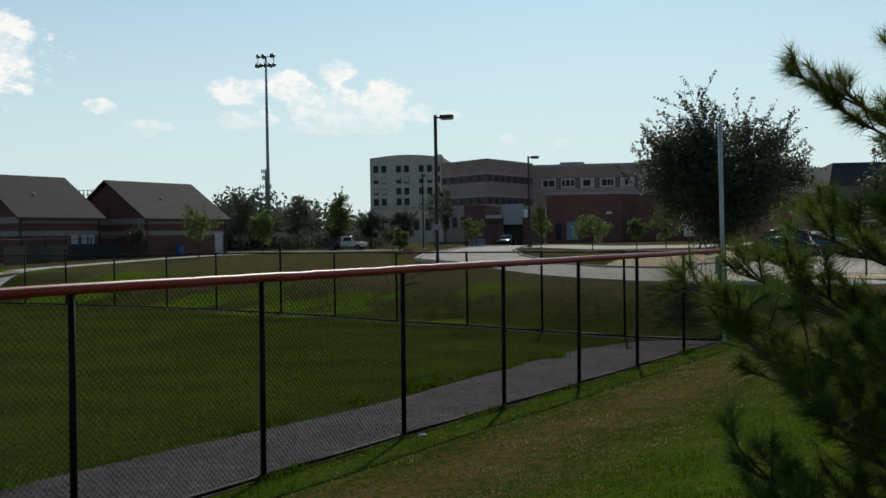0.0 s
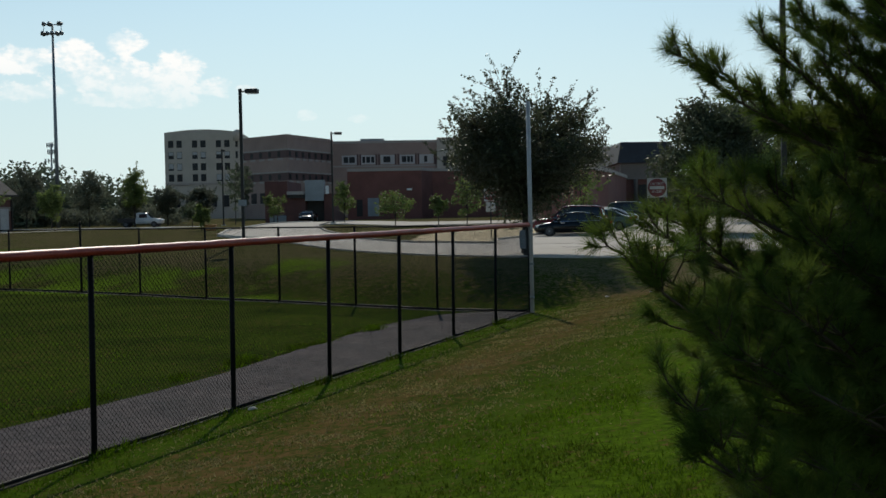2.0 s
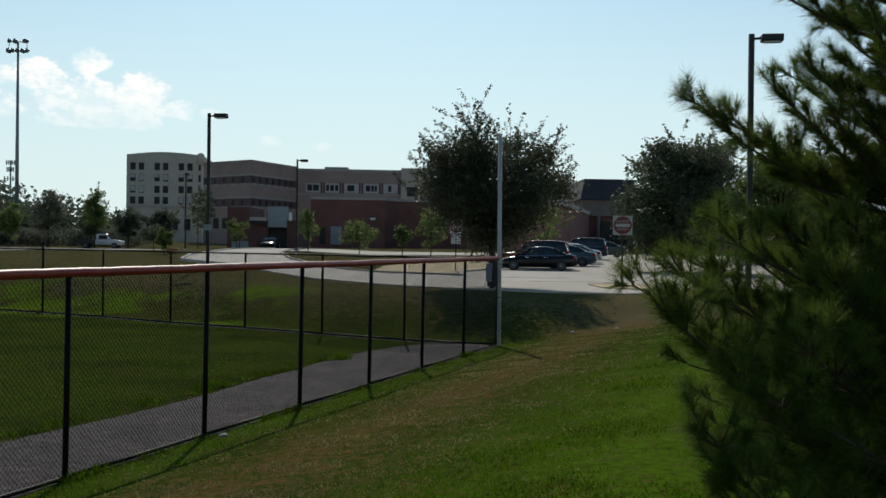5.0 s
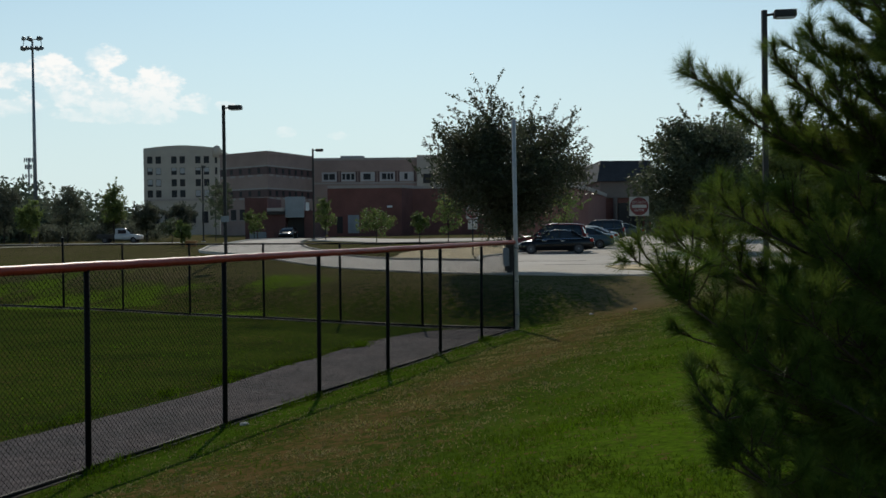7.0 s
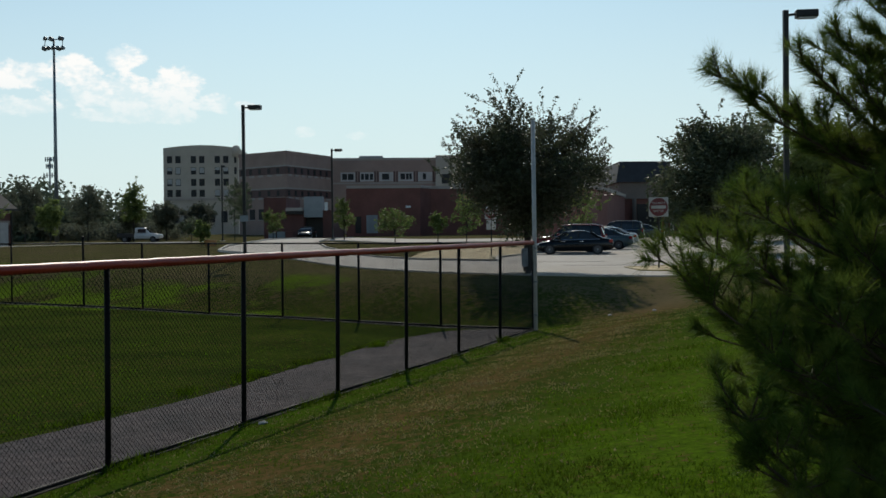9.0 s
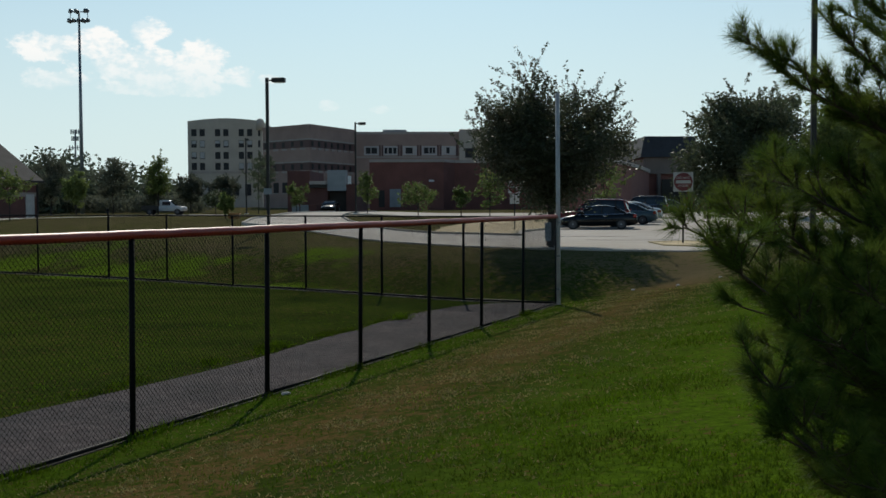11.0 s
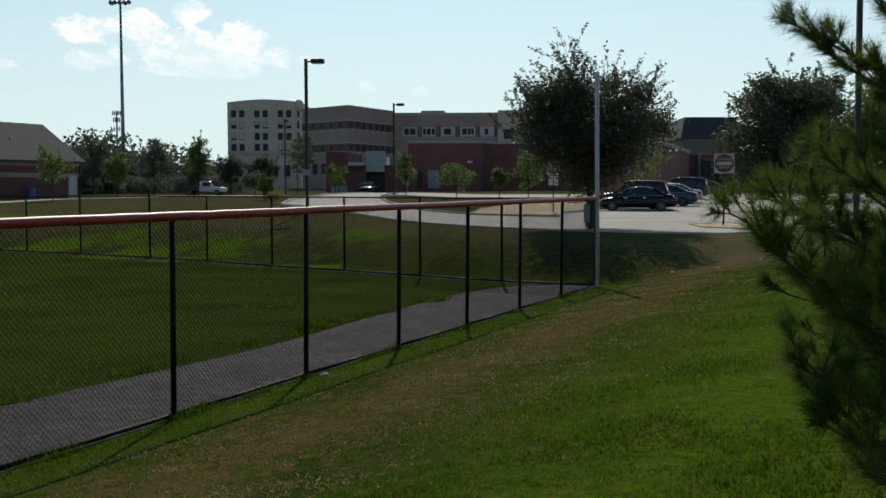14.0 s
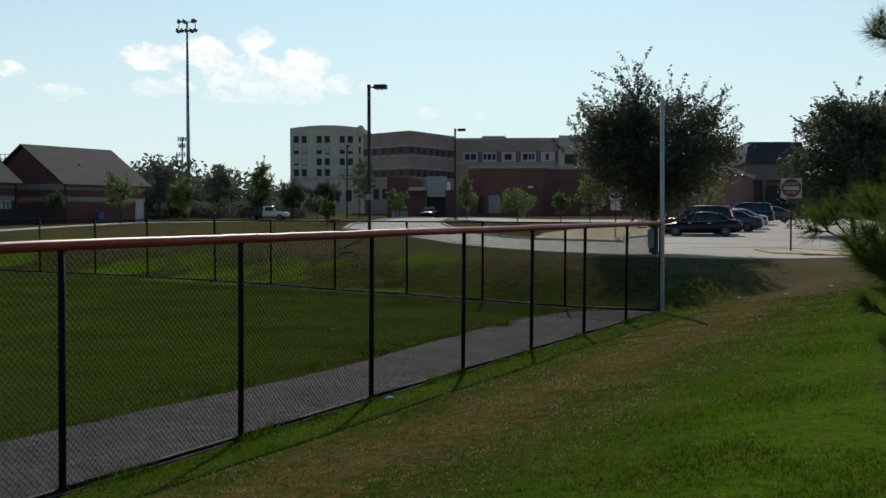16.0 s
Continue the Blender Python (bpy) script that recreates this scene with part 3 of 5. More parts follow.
# ---- lamps and masts ----
def street_lamp(x, y, z, h, arm, r=0.075, label="dark bronze parking lot lamp with one shoebox head", placard=False):
    top = empty("street_lamp", pose(x, y, z), label, "street lamp", "parking lot lamps")
    a = Vector((math.cos(radians(arm)), math.sin(radians(arm)), 0))
    part("footing", tube([(0, 0, -0.3), (0, 0, 0.12)], 0.26, 16), CONCRETE, top, "round concrete footing", True)
    bm = bmesh.new()
    add_box(bm, -r, r, -r, r, 0.1, h, 0.012)
    part("pole", bm, BRONZE, top)
    part("base_plate", box(-0.17, 0.17, -0.17, 0.17, 0.12, 0.17, bevel=0.01), BRONZE, top)
    part("arm", tube([a * 0.02 + Vector((0, 0, h - 0.15)), a * 0.35 + Vector((0, 0, h - 0.12))], 0.04, 8), BRONZE, top)
    bm = bmesh.new()
    add_box(bm, 0.28, 0.92, -0.2, 0.2, h - 0.24, h - 0.02, 0.03)
    bmesh.ops.rotate(bm, verts=bm.verts[:], cent=(0, 0, 0), matrix=Matrix.Rotation(radians(arm), 3, "Z"))
    head = part("lamp_head", bm, BRONZE, top)
    bm = bmesh.new()
    add_box(bm, 0.36, 0.84, -0.15, 0.15, h - 0.262, h - 0.243)
    bmesh.ops.rotate(bm, verts=bm.verts[:], cent=(0, 0, 0), matrix=Matrix.Rotation(radians(arm), 3, "Z"))
    part("lens", bm, HEADLAMP, head, "frosted glass lens")
    if placard:
        part("placard", box(-0.2, 0.2, -r - 0.025, -r - 0.005, 1.95, 2.25), GREY_METAL, top, "small pale placard")
    return top


street_lamp(-10.69, 53.7, 1.33, 7.75, -5, placard=True)
street_lamp(-11.2, 96.3, ground_z(-11.2, 96.3), 10.05 - ground_z(-11.2, 96.3), -5)
street_lamp(9.79, 31.95, 1.08, 8.1, -8)
street_lamp(-26.5, 122, ground_z(-26.5, 122), 10.3 - ground_z(-26.5, 122), 90)


def light_mast():
    top = empty("floodlight_mast", pose(-55.45, 150.0, 2.0), "tall galvanised floodlight mast with two banks of lamps", "floodlight mast")
    part("pole", tube([(0, 0, -0.5), (0, 0, 12), (0, 0, 27.4)], [0.30, 0.24, 0.14], 12), GALV, top, smooth=True)
    for z, w in ((26.2, 2.9), (27.5, 2.5)):
        part("crossarm", tube([(-w / 2, -0.1, z), (w / 2, -0.1, z)], 0.07, 8), GALV, top)
    k = 0
    for z, xs in ((26.25, (-1.3, -0.65, 0.0, 0.65, 1.3)), (27.55, (-1.1, -0.35, 0.95, 1.2))):
        for x in xs:
            for dy in (-0.35,) if k % 3 else (-0.35, 0.3):
                bm = bmesh.new()
                bmesh.ops.create_cone(bm, cap_ends=True, segments=12, radius1=0.34, radius2=0.14, depth=0.42, matrix=Matrix.Translation((x, dy, z + 0.12)) @ Matrix.Rotation(radians(60 if dy < 0 else -60), 4, "X"))
                part("floodlight", bm, GALV, top, smooth=False)
            k += 1
    part("strut", tube([(-1.3, -0.1, 26.2), (-1.1, -0.1, 27.5)], 0.05, 6), GALV, top)
    part("strut", tube([(1.3, -0.1, 26.2), (1.2, -0.1, 27.5)], 0.05, 6), GALV, top)


def relay_mast():
    """Slim mast with three tiers of aerials, far behind the floodlights."""
    top = empty("relay_mast", pose(-156.9, 420, 1.5), "slim grey relay mast with three tiers of aerials far off", "mast")
    part("pole", tube([(0, 0, -1), (0, 0, 30.9)], [0.5, 0.3], 10), GALV, top, smooth=True)
    for z, w in ((30.0, 1.5), (27.4, 1.2), (23.9, 2.2)):
        part("crossarm", box(-w, w, -0.12, 0.12, z - 0.12, z + 0.12), GALV, top)
        for x in (-w, -w * 0.45, w * 0.45, w):
            part("aerial", box(x - 0.22, x + 0.22, -0.4, -0.12, z - 0.9, z + 0.9, bevel=0.05), GALV, top)


relay_mast()
light_mast()


def no_entry_sign(x, y, z, h, size, small=0, yaw=0, lean=0.0):
    top = empty("no_entry_sign", pose(x, y, z, 0, lean, yaw), "white square no-entry sign with a red disc on a steel post", "road sign", "no-entry signs")
    part("post", box(-0.035, 0.035, 0.01, 0.05, -0.3, h + size / 2, bevel=0.006), BRONZE, top)
    s = size / 2
    bm = box(-s, s, -0.012, 0.008, h - s, h + s)
    plate = part("plate", bm, SIGN_WHITE, top)
    bm = bmesh.new()
    bmesh.ops.create_cone(bm, cap_ends=True, segments=40, radius1=s * 0.94, radius2=s * 0.94, depth=0.006, matrix=Matrix.Translation((0, -0.018, h)) @ Matrix.Rotation(radians(90), 4, "X"))
    disc = part("disc", bm, SIGN_RED, plate, "red disc")
    part("bar", box(-s * 0.75, s * 0.75, -0.030, -0.0225, h - s * 0.16, h + s * 0.16), SIGN_WHITE, plate, "white bar")
    for text, dz, k in (("DO NOT", 0.30, 0.30), ("ENTER", -0.52, 0.30)):
        cu = bpy.data.curves.new("lettering", "FONT")
        cu.body, cu.size, cu.align_x, cu.extrude = text, size * k * 0.58, "CENTER", 0.002
        tx = new("lettering", cu)
        me = bpy.data.meshes.new_from_object(tx.evaluated_get(bpy.context.evaluated_depsgraph_get()))
        bpy.data.objects.remove(tx)
        me.materials.append(SIGN_WHITE)
        o = new("lettering", me)
        o.parent = plate
        o.matrix_local = pose(0, -0.0245, h + s * dz, 90, 0, 0)
    for i in range(small):
        part("lower_plate", box(-0.28 + i * 0.3, -0.02 + i * 0.3, -0.012, 0.008, h - s - 0.62, h - s - 0.05), SIGN_WHITE, top)
    return top


no_entry_sign(8.08, 43.6, 1.07, 2.52, 0.78, yaw=-6)
no_entry_sign(1.9, 64.0, 1.15, 2.6, 0.76, small=2, yaw=0)


def utility_box():
    top = empty("utility_box", pose(2.5, 40.2, 0.92), "grey electrical cabinet on a short dark post", "utility box")
    part("post", box(-0.02, 0.16, -0.08, 0.08, -0.3, 1.14, bevel=0.01), BRONZE, top)
    body = part("cabinet", box(-0.17, 0.06, -0.24, -0.085, 0.44, 1.12, bevel=0.015), GREY_METAL, top)
    part("door", box(-0.15, 0.04, -0.256, -0.243, 0.48, 1.08), GREY_METAL, body)


utility_box()


# ---- trees ----
def leaf_cloud(rng, centres, radii, count, size, flat=0.8, up=0.0):
    """Many small folded leaves in clumps; returns vertices and faces."""
    idx = rng.integers(0, len(centres), count)
    c = centres[idx]
    g = np.clip(rng.normal(0, 0.5, (count, 3)), -0.85, 0.85) * radii[idx][:, None]
    g[:, 2] *= flat
    p = c + g
    a = rng.normal(0, 1, (count, 3))
    a[:, 2] = a[:, 2] * 0.7 + up
    a /= np.linalg.norm(a, axis=1)[:, None]
    b = np.cross(a, rng.normal(0, 1, (count, 3)))
    b /= np.linalg.norm(b, axis=1)[:, None] + 1e-9
    s = size * rng.uniform(0.6, 1.3, count)[:, None]
    v = np.empty((count, 4, 3))
    v[:, 0] = p - a * s * 0.5
    v[:, 1] = p + b * s * 0.28
    v[:, 2] = p + a * s * 0.5
    v[:, 3] = p - b * s * 0.28
    f = np.arange(count * 4).reshape(count, 4)
    return v.reshape(-1, 3), f


def tree(name, x, y, height, width, label, seed, trunk_h=0.25, leaf=0.3, leaves=3000, clumps=60, material=None, spikes=0, trunk_r=None, group="", shape=0.75, z=None, lift=0.0, fan=0.75, low=0.42):
    rng = np.random.default_rng(seed)
    gz = ground_z(x, y) if z is None else z
    top = empty(name, pose(x, y, gz), label, "tree", group)
    th = height * trunk_h
    tr = trunk_r or height * 0.022
    ch = height - th
    cz = th + ch * 0.5
    # clump centres fill an uneven ellipsoid, denser outwards
    u = rng.normal(0, 1, (clumps, 3))
    u /= np.linalg.norm(u, axis=1)[:, None]
    rr = rng.uniform(0.15, 1.0, clumps) ** 0.5
    taper = 1 - (1 - shape) * np.clip(u[:, 2], 0, 1) - low * np.clip(-u[:, 2], 0, 1)
    c = np.empty((clumps, 3))
    lob = 1 + 0.16 * np.sin(u[:, 0] * 5 + seed) * np.cos(u[:, 1] * 4 + seed * 2)
    c[:, 0] = u[:, 0] * rr * width / 2 * 0.82 * taper * lob
    c[:, 1] = u[:, 1] * rr * width / 2 * 0.82 * taper * lob
    c[:, 2] = cz + lift + u[:, 2] * rr * ch * 0.46 * lob
    rad = np.full(clumps, width * 0.115) * rng.uniform(0.6, 1.3, clumps)
    bm = bmesh.new()
    add_tube(bm, [(0, 0, -0.3), (0, 0, 0.1), (0.02 * th, 0, th * 0.6), (0, 0.01 * th, th + ch * 0.15)], [tr * 1.5, tr * 1.15, tr, tr * 0.8], 10)
    part("trunk", bm, BARK, top, smooth=True)
    order = np.argsort(-np.abs(c[:, 2]))[: min(9 if height < 7.5 else 18, clumps)]
    for k in order:
        e = Vector(c[k])
        s = Vector((0, 0, th + ch * rng.uniform(-0.05, 0.25)))
        mid = s.lerp(e, 0.5) + Vector((0, 0, 0.06 * ch))
        part("limb", tube([s, mid, e], [tr * 0.42, tr * 0.26, tr * 0.08], 5), BARK, top, smooth=True)
    v, f = leaf_cloud(rng, c, rad, leaves, leaf)
    if spikes:
        # leafy shoots that stand out of the crown
        vs, fs, n = [v], [f], len(v)
        stems = bmesh.new()
        for _ in range(spikes):
            d = rng.normal(0, 1, 3)
            d[2] = abs(d[2]) + 0.12 - 0.3 * (0.75 - fan)
            d /= np.linalg.norm(d)
            # from one of the clumps that lie furthest out this way
            off = (c - np.array([0, 0, cz + lift])) / np.array([width, width, ch])
            reach = off @ d + rng.normal(0, 0.12, clumps)
            k = int(np.argmax(reach))
            base = c[k] + rng.normal(0, 0.5, 3) * rad[k]
            w = d + np.array([0, 0, fan]) + rng.normal(0, 0.4, 3)
            w /= np.linalg.norm(w)
            ln = (0.05 + 0.16 * rng.random() ** 1.4) * min(height, 7.0)
            m = max(6, int(ln * 24))
            line = base + np.outer(np.linspace(0, ln, m), w) + rng.normal(0, 0.035, (m, 3))
            add_tube(stems, [base - w * ln * 0.5, base + w * ln * 0.4, base + w * ln * 0.95], [leaf * 0.09, leaf * 0.06, leaf * 0.03], 3, False)
            v2, f2 = leaf_cloud(rng, line, np.full(m, leaf * 0.55), m * 2, leaf * 0.9)
            vs.append(v2)
            fs.append(f2 + n)
            n += len(v2)
        v, f = np.concatenate(vs), np.concatenate(fs)
        tagged(part("twig_growth", stems, BARK, top), kind="stuff")
    mesh_ob("crown", v, f, material or LEAF, top)
    return top


tree("street_tree", 2.66, 41.9, 6.1, 6.9, "full dark-leaved tree with upright leafy shoots beside the parking lot", 5, 0.22, 0.122, 60000, 210, LEAF, 400, 0.15, shape=1.25, lift=0.0, fan=0.22, low=0.7)
tree("shade_tree", 15.7, 66.0, 8.1, 9.4, "broad dark shade tree beside the parking lot", 8, 0.05, 0.21, 42000, 150, LEAF_MID, 60, group="lot trees", low=-0.15)
tree("shade_tree", 24.5, 92.0, 10.5, 10.0, "broad green shade tree behind the parking lot", 14, 0.05, 0.3, 12000, 110, LEAF_MID, 20, group="lot trees")
tree("shade_tree", 34.0, 96.0, 11.0, 11.0, "broad green shade tree behind the parking lot", 15, 0.05, 0.3, 12000, 110, LEAF_MID, 20, group="lot trees")
tree("shade_tree", 20.4, 62.0, 7.9, 7.6, "broad green shade tree beside the parking lot", 9, 0.05, 0.22, 20000, 110, LEAF_LIGHT, 40, group="lot trees")


# ---- pine close to the viewer ----
def pine():
    rng = np.random.default_rng(11)
    bx, by = 2.25, 3.65
    gz = ground_z(bx, by)
    top = empty("pine_tree", pose(bx, by, gz), "young long-needled green pine standing on the grass bank", "pine tree")
    H = 5.6
    part("trunk", tube([(0, 0, -0.2), (0.03, 0, 1.5), (0, 0.04, 3.4), (0.02, 0, H)], [0.085, 0.07, 0.045, 0.012], 10), BARK, top, smooth=True)
    twig_a, twig_b = [], []          # foot and tip of every needled shoot
    up = np.array([0.0, 0.0, 1.0])

    def unit(v):
        return v / (np.linalg.norm(v) + 1e-9)

    def shoot(wood, p, d, ln, r):
        """A shoot that turns upwards and carries needles on its outer part."""
        q = p + d * ln * 0.6
        tip = q + unit(d + up * rng.uniform(0.1, 0.7)) * ln * 0.4
        add_tube(wood, [p, q, tip], [r, r * 0.75, r * 0.5], 4, False)
        twig_a.append(q if ln > 0.16 else p + (q - p) * 0.4)
        twig_b.append(tip)
        return q

    def bough(s, e, r, dens):
        wood = bmesh.new()
        s, e = np.array(s, float), np.array(e, float)
        ln = np.linalg.norm(e - s)
        n = 10
        side = unit(np.cross(e - s, up))
        bend, sag, ph = rng.uniform(-0.06, 0.06), rng.uniform(0.03, 0.11), rng.uniform(0, 6)
        line = []
        for k in range(n + 1):
            u = k / n
            line.append(s + (e - s) * u - up * sag * ln * math.sin(math.pi * u) + side * ln * (bend * math.sin(math.pi * u) + 0.012 * math.sin(u * 9 + ph)))
        add_tube(wood, line, [r * (1 - 0.78 * k / n) for k in range(n + 1)], 6)
        twig_a.append(line[-2])
        twig_b.append(line[-1])
        for k in range(3, n + 1):
            u = k / n
            fwd = unit(line[k] - line[k - 1])
            for sg in (-1, 1):
                for rep in range(dens):
                    if rng.random() > 0.74:
                        continue
                    d = unit(fwd * rng.uniform(0.5, 1.1) + side * sg * rng.uniform(0.2, 0.95) + up * rng.uniform(-0.1, 0.6))
                    l2 = min(0.28, ln * rng.uniform(0.06, 0.21) * (1.25 - 0.85 * u) + 0.05)
                    q = shoot(wood, line[k], d, l2, r * 0.26)
                    if l2 > 0.17:
                        for _ in range(rng.integers(1, 3)):
                            shoot(wood, q, unit(d + rng.normal(0, 0.45, 3) + up * 0.2), rng.uniform(0.06, 0.11), r * 0.16)
        part("bough", wood, TWIG, top, smooth=True)

    # long boughs that reach out over the bank: height at the trunk, place of the tip
    for z0, x, y, z in ((3.02, 1.00, 3.57, 3.44), (2.95, 1.14, 3.48, 3.29), (3.0, 1.34, 3.5, 3.52), (3.05, 1.54, 3.6, 3.64), (2.9, 1.55, 3.3, 3.38),
                        (2.2, 0.62, 2.45, 2.64), (2.25, 0.74, 2.6, 2.72), (2.3, 0.84, 2.7, 2.75), (2.12, 0.66, 2.4, 2.57), (2.4, 1.0, 2.8, 2.84), (2.45, 1.2, 2.9, 2.92), (2.05, 0.78, 2.36, 2.48), (1.95, 0.88, 2.26, 2.40),
                        (2.5, 1.48, 2.9, 2.93), (2.1, 1.12, 2.25, 2.48), (1.9, 0.98, 2.2, 2.33), (2.3, 1.3, 2.6, 2.70), (2.0, 1.3, 2.4, 2.40),
                        (1.72, 0.75, 2.02, 2.23), (1.62, 0.80, 1.99, 2.13), (1.55, 0.90, 1.97, 2.03), (1.45, 1.02, 1.92, 1.96), (1.8, 1.2, 2.12, 2.22), (1.6, 1.2, 2.2, 2.0)):
        # the leader stops short of the place that its outermost needles reach
        e = Vector((x - bx, y - by, z - gz))
        e -= (e - Vector((0, 0, z0 - gz))).normalized() * (0.14 if z > 3.2 else 0.19) + Vector((0, 0, 0.02))
        bough((0, 0, z0 - gz - 0.06), e, 0.015, 3)
    # the side towards the light is fuller
    for _ in range(26):
        a, ln, h = radians(rng.uniform(195, 262)), rng.uniform(0.7, 1.2), rng.uniform(0.3, 1.35)
        bough((0, 0, h), (math.cos(a) * ln, math.sin(a) * ln, h + ln * rng.uniform(0.05, 0.4)), 0.014, 2)
    count = 200
    for k in range(count):
        h = 0.4 + (H - 0.75) * (k + rng.uniform(-0.8, 0.8)) / count
        h = max(0.3, h)
        reach = 1.0 if h < 1.3 else 0.66 if h < 1.8 else max(0.3, 0.82 - (h - 1.8) * 0.10)
        ln = reach * rng.uniform(0.6, 1.1)
        a = k * 2.39996 + rng.uniform(-0.3, 0.3)
        bough((0, 0, h), (math.cos(a) * ln, math.sin(a) * ln, h + ln * rng.uniform(0.1, 0.6)), 0.013, 2)
    A, B = np.array(twig_a), np.array(twig_b)
    per = int(min(110, 1000000 / len(A)))
    n = len(A) * per
    a, b = np.repeat(A, per, 0), np.repeat(B, per, 0)
    d = b - a
    d /= np.linalg.norm(d, axis=1)[:, None] + 1e-9
    u = rng.random((n, 1)) ** 0.7
    base = a + (b - a) * u
    out = np.cross(d, rng.normal(0, 1, (n, 3)))
    out /= np.linalg.norm(out, axis=1)[:, None] + 1e-9
    spread = np.radians(rng.uniform(20, 66, (n, 1)) * (1.15 - 0.45 * u))
    dirn = d * np.cos(spread) + out * np.sin(spread) + rng.normal(0, 0.08, (n, 3))
    dirn /= np.linalg.norm(dirn, axis=1)[:, None]
    ln = rng.uniform(0.05, 0.098, (n, 1))
    wide = np.cross(dirn, rng.normal(0, 1, (n, 3)))
    wide /= np.linalg.norm(wide, axis=1)[:, None] + 1e-9
    v = np.empty((n, 3, 3))
    v[:, 0] = base + wide * 0.0011
    v[:, 1] = base - wide * 0.0011
    v[:, 2] = base + dirn * ln + np.array([0, 0, -0.014]) * rng.random((n, 1))
    tagged(mesh_ob("needles", v.reshape(-1, 3), np.arange(n * 3).reshape(n, 3), NEEDLE, top), kind="stuff")


pine()


# ---- brick field houses ----
def field_house(x, y, z, yaw, length, depth, wall, rise, label, doors):
    top = empty("field_house", pose(x, y, z, 0, 0, yaw), label, "building", "field houses")
    bm = bmesh.new()
    prof = [(0, -0.6), (depth, -0.6), (depth, wall), (depth / 2, wall + rise), (0, wall)]
    a = [bm.verts.new((0, p, q)) for p, q in prof]
    b = [bm.verts.new((length, p, q)) for p, q in prof]
    bm.faces.new(a)
    bm.faces.new(b[::-1])
    for i in range(5):
        j = (i + 1) % 5
        bm.faces.new((a[i], b[i], b[j], a[j]))
    part("wall", bm, HOUSE_BRICK, top)
    ov, th = 0.45, 0.16
    sl = rise / (depth / 2)
    for side in (0, 1):
        bm = bmesh.new()
        y0, y1 = (-ov, depth / 2) if side == 0 else (depth + ov, depth / 2)
        z0, z1 = wall - ov * sl, wall + rise
        vs = []
        for dz in (0.02, th):
            vs.append([bm.verts.new((u, v, w + dz)) for u, v, w in ((-ov, y0, z0), (length + ov, y0, z0), (length + ov, y1, z1 + 0.02), (-ov, y1, z1 + 0.02))])
        bm.faces.new(vs[0])
        bm.faces.new(vs[1][::-1])
        for i in range(4):
            bm.faces.new((vs[0][i], vs[0][(i + 1) % 4], vs[1][(i + 1) % 4], vs[1][i]))
        part("roof", bm, SHINGLE, top)
    part("gutter", box(-ov, length + ov, -ov - 0.12, -ov, wall - ov * sl - 0.02, wall - ov * sl + 0.13), BRONZE, top)
    for z0, z1 in ((wall - 0.62, wall - 0.12), (wall - 1.65, wall - 1.25)):
        part("stone_band", box(-0.05, length + 0.05, -0.06, 0.3, z0, z1), HOUSE_BAND, top)
        part("stone_band", box(-0.055, 0.3, 0.31, depth + 0.05, z0, z1), HOUSE_BAND, top)
    for px in (0.05, length - 0.05):
        part("downpipe", box(px - 0.06, px + 0.06, -0.19, -0.065, 0, wall - 0.1), BRONZE, top)
    part("roof_vent", tube([(length * 0.42, depth * 0.25, wall + rise * 0.45), (length * 0.42, depth * 0.25, wall + rise * 0.5 + 0.32)], 0.10, 10), WHITE, top)
    for u, w, h in doors:
        d = part("door", box(u, u + w, -0.075, 0.02, 0.02, h), DOOR_PAINT, top)
        part("door_panel", box(u + 0.08, u + w - 0.08, -0.09, -0.0775, 0.15, h - 0.12), DOOR_PAINT, d)
    return top


field_house(-44.5, 89.6, 1.66, 71.7, 10.5, 9.2, 3.62, 3.25, "red brick field house with cream bands and grey gable roof", [(9.0, 1.1, 2.2)])
field_house(-49.7, 78.3, 1.6, 71.7, 8.3, 9.2, 3.72, 3.35, "red brick field house with cream bands and white double doors", [(5.2, 0.7, 2.1), (6.3, 0.6, 2.1), (7.1, 0.6, 2.1)])
bar = empty("storage_tank", pose(-42.6, 92.4, 1.7), "dark blue plastic drum against the brick wall", "drum")
part("drum", tube([(0, 0, 0), (0, 0, 0.2), (0, 0, 0.8), (0, 0, 1.0)], [0.34, 0.38, 0.38, 0.33], 16), BLUE_BARREL, bar, smooth=True)


def stand_rail():
    """Back rail of a spectators' stand that shows between the roofs."""
    top = empty("stand_rail", Matrix.Identity(4), "dark steel back rail of a spectators' stand behind the houses", "railing")
    for k in range(9):
        x = -72.6 + k * 0.55
        part("post", box(x - 0.035, x + 0.035, 124.96, 125.04, 1.5, 9.75), BRONZE, top)
    for z in (8.6, 9.15, 9.7):
        part("rail", box(-72.7, -68.1, 124.9, 124.955, z - 0.03, z + 0.03), BRONZE, top)


stand_rail()


def screen_fence():
    top = empty("screen_fence", Matrix.Identity(4), "low dark fence with netting in front of the field house", "fence")
    pts = [(-43.4, 66.0), (-43.9, 69.5), (-44.2, 73.0), (-44.6, 76.5), (-44.4, 80.0), (-43.9, 83.5)]
    for x, y in pts:
        z = ground_z(x, y)
        part("post", tube([(x, y, z - 0.2), (x, y, z + 1.85)], 0.04, 8), VINYL, top)
    for (x0, y0), (x1, y1) in zip(pts, pts[1:]):
        z = min(ground_z(x0, y0), ground_z(x1, y1))
        part("netting", strip((x1, y1), (x0, y0), z + 0.05, z + 1.35, -0.28), SCREEN, top)
        part("rail", tube([(x0, y0, z + 1.8), (x1, y1, z + 1.8)], 0.025, 6), VINYL, top)


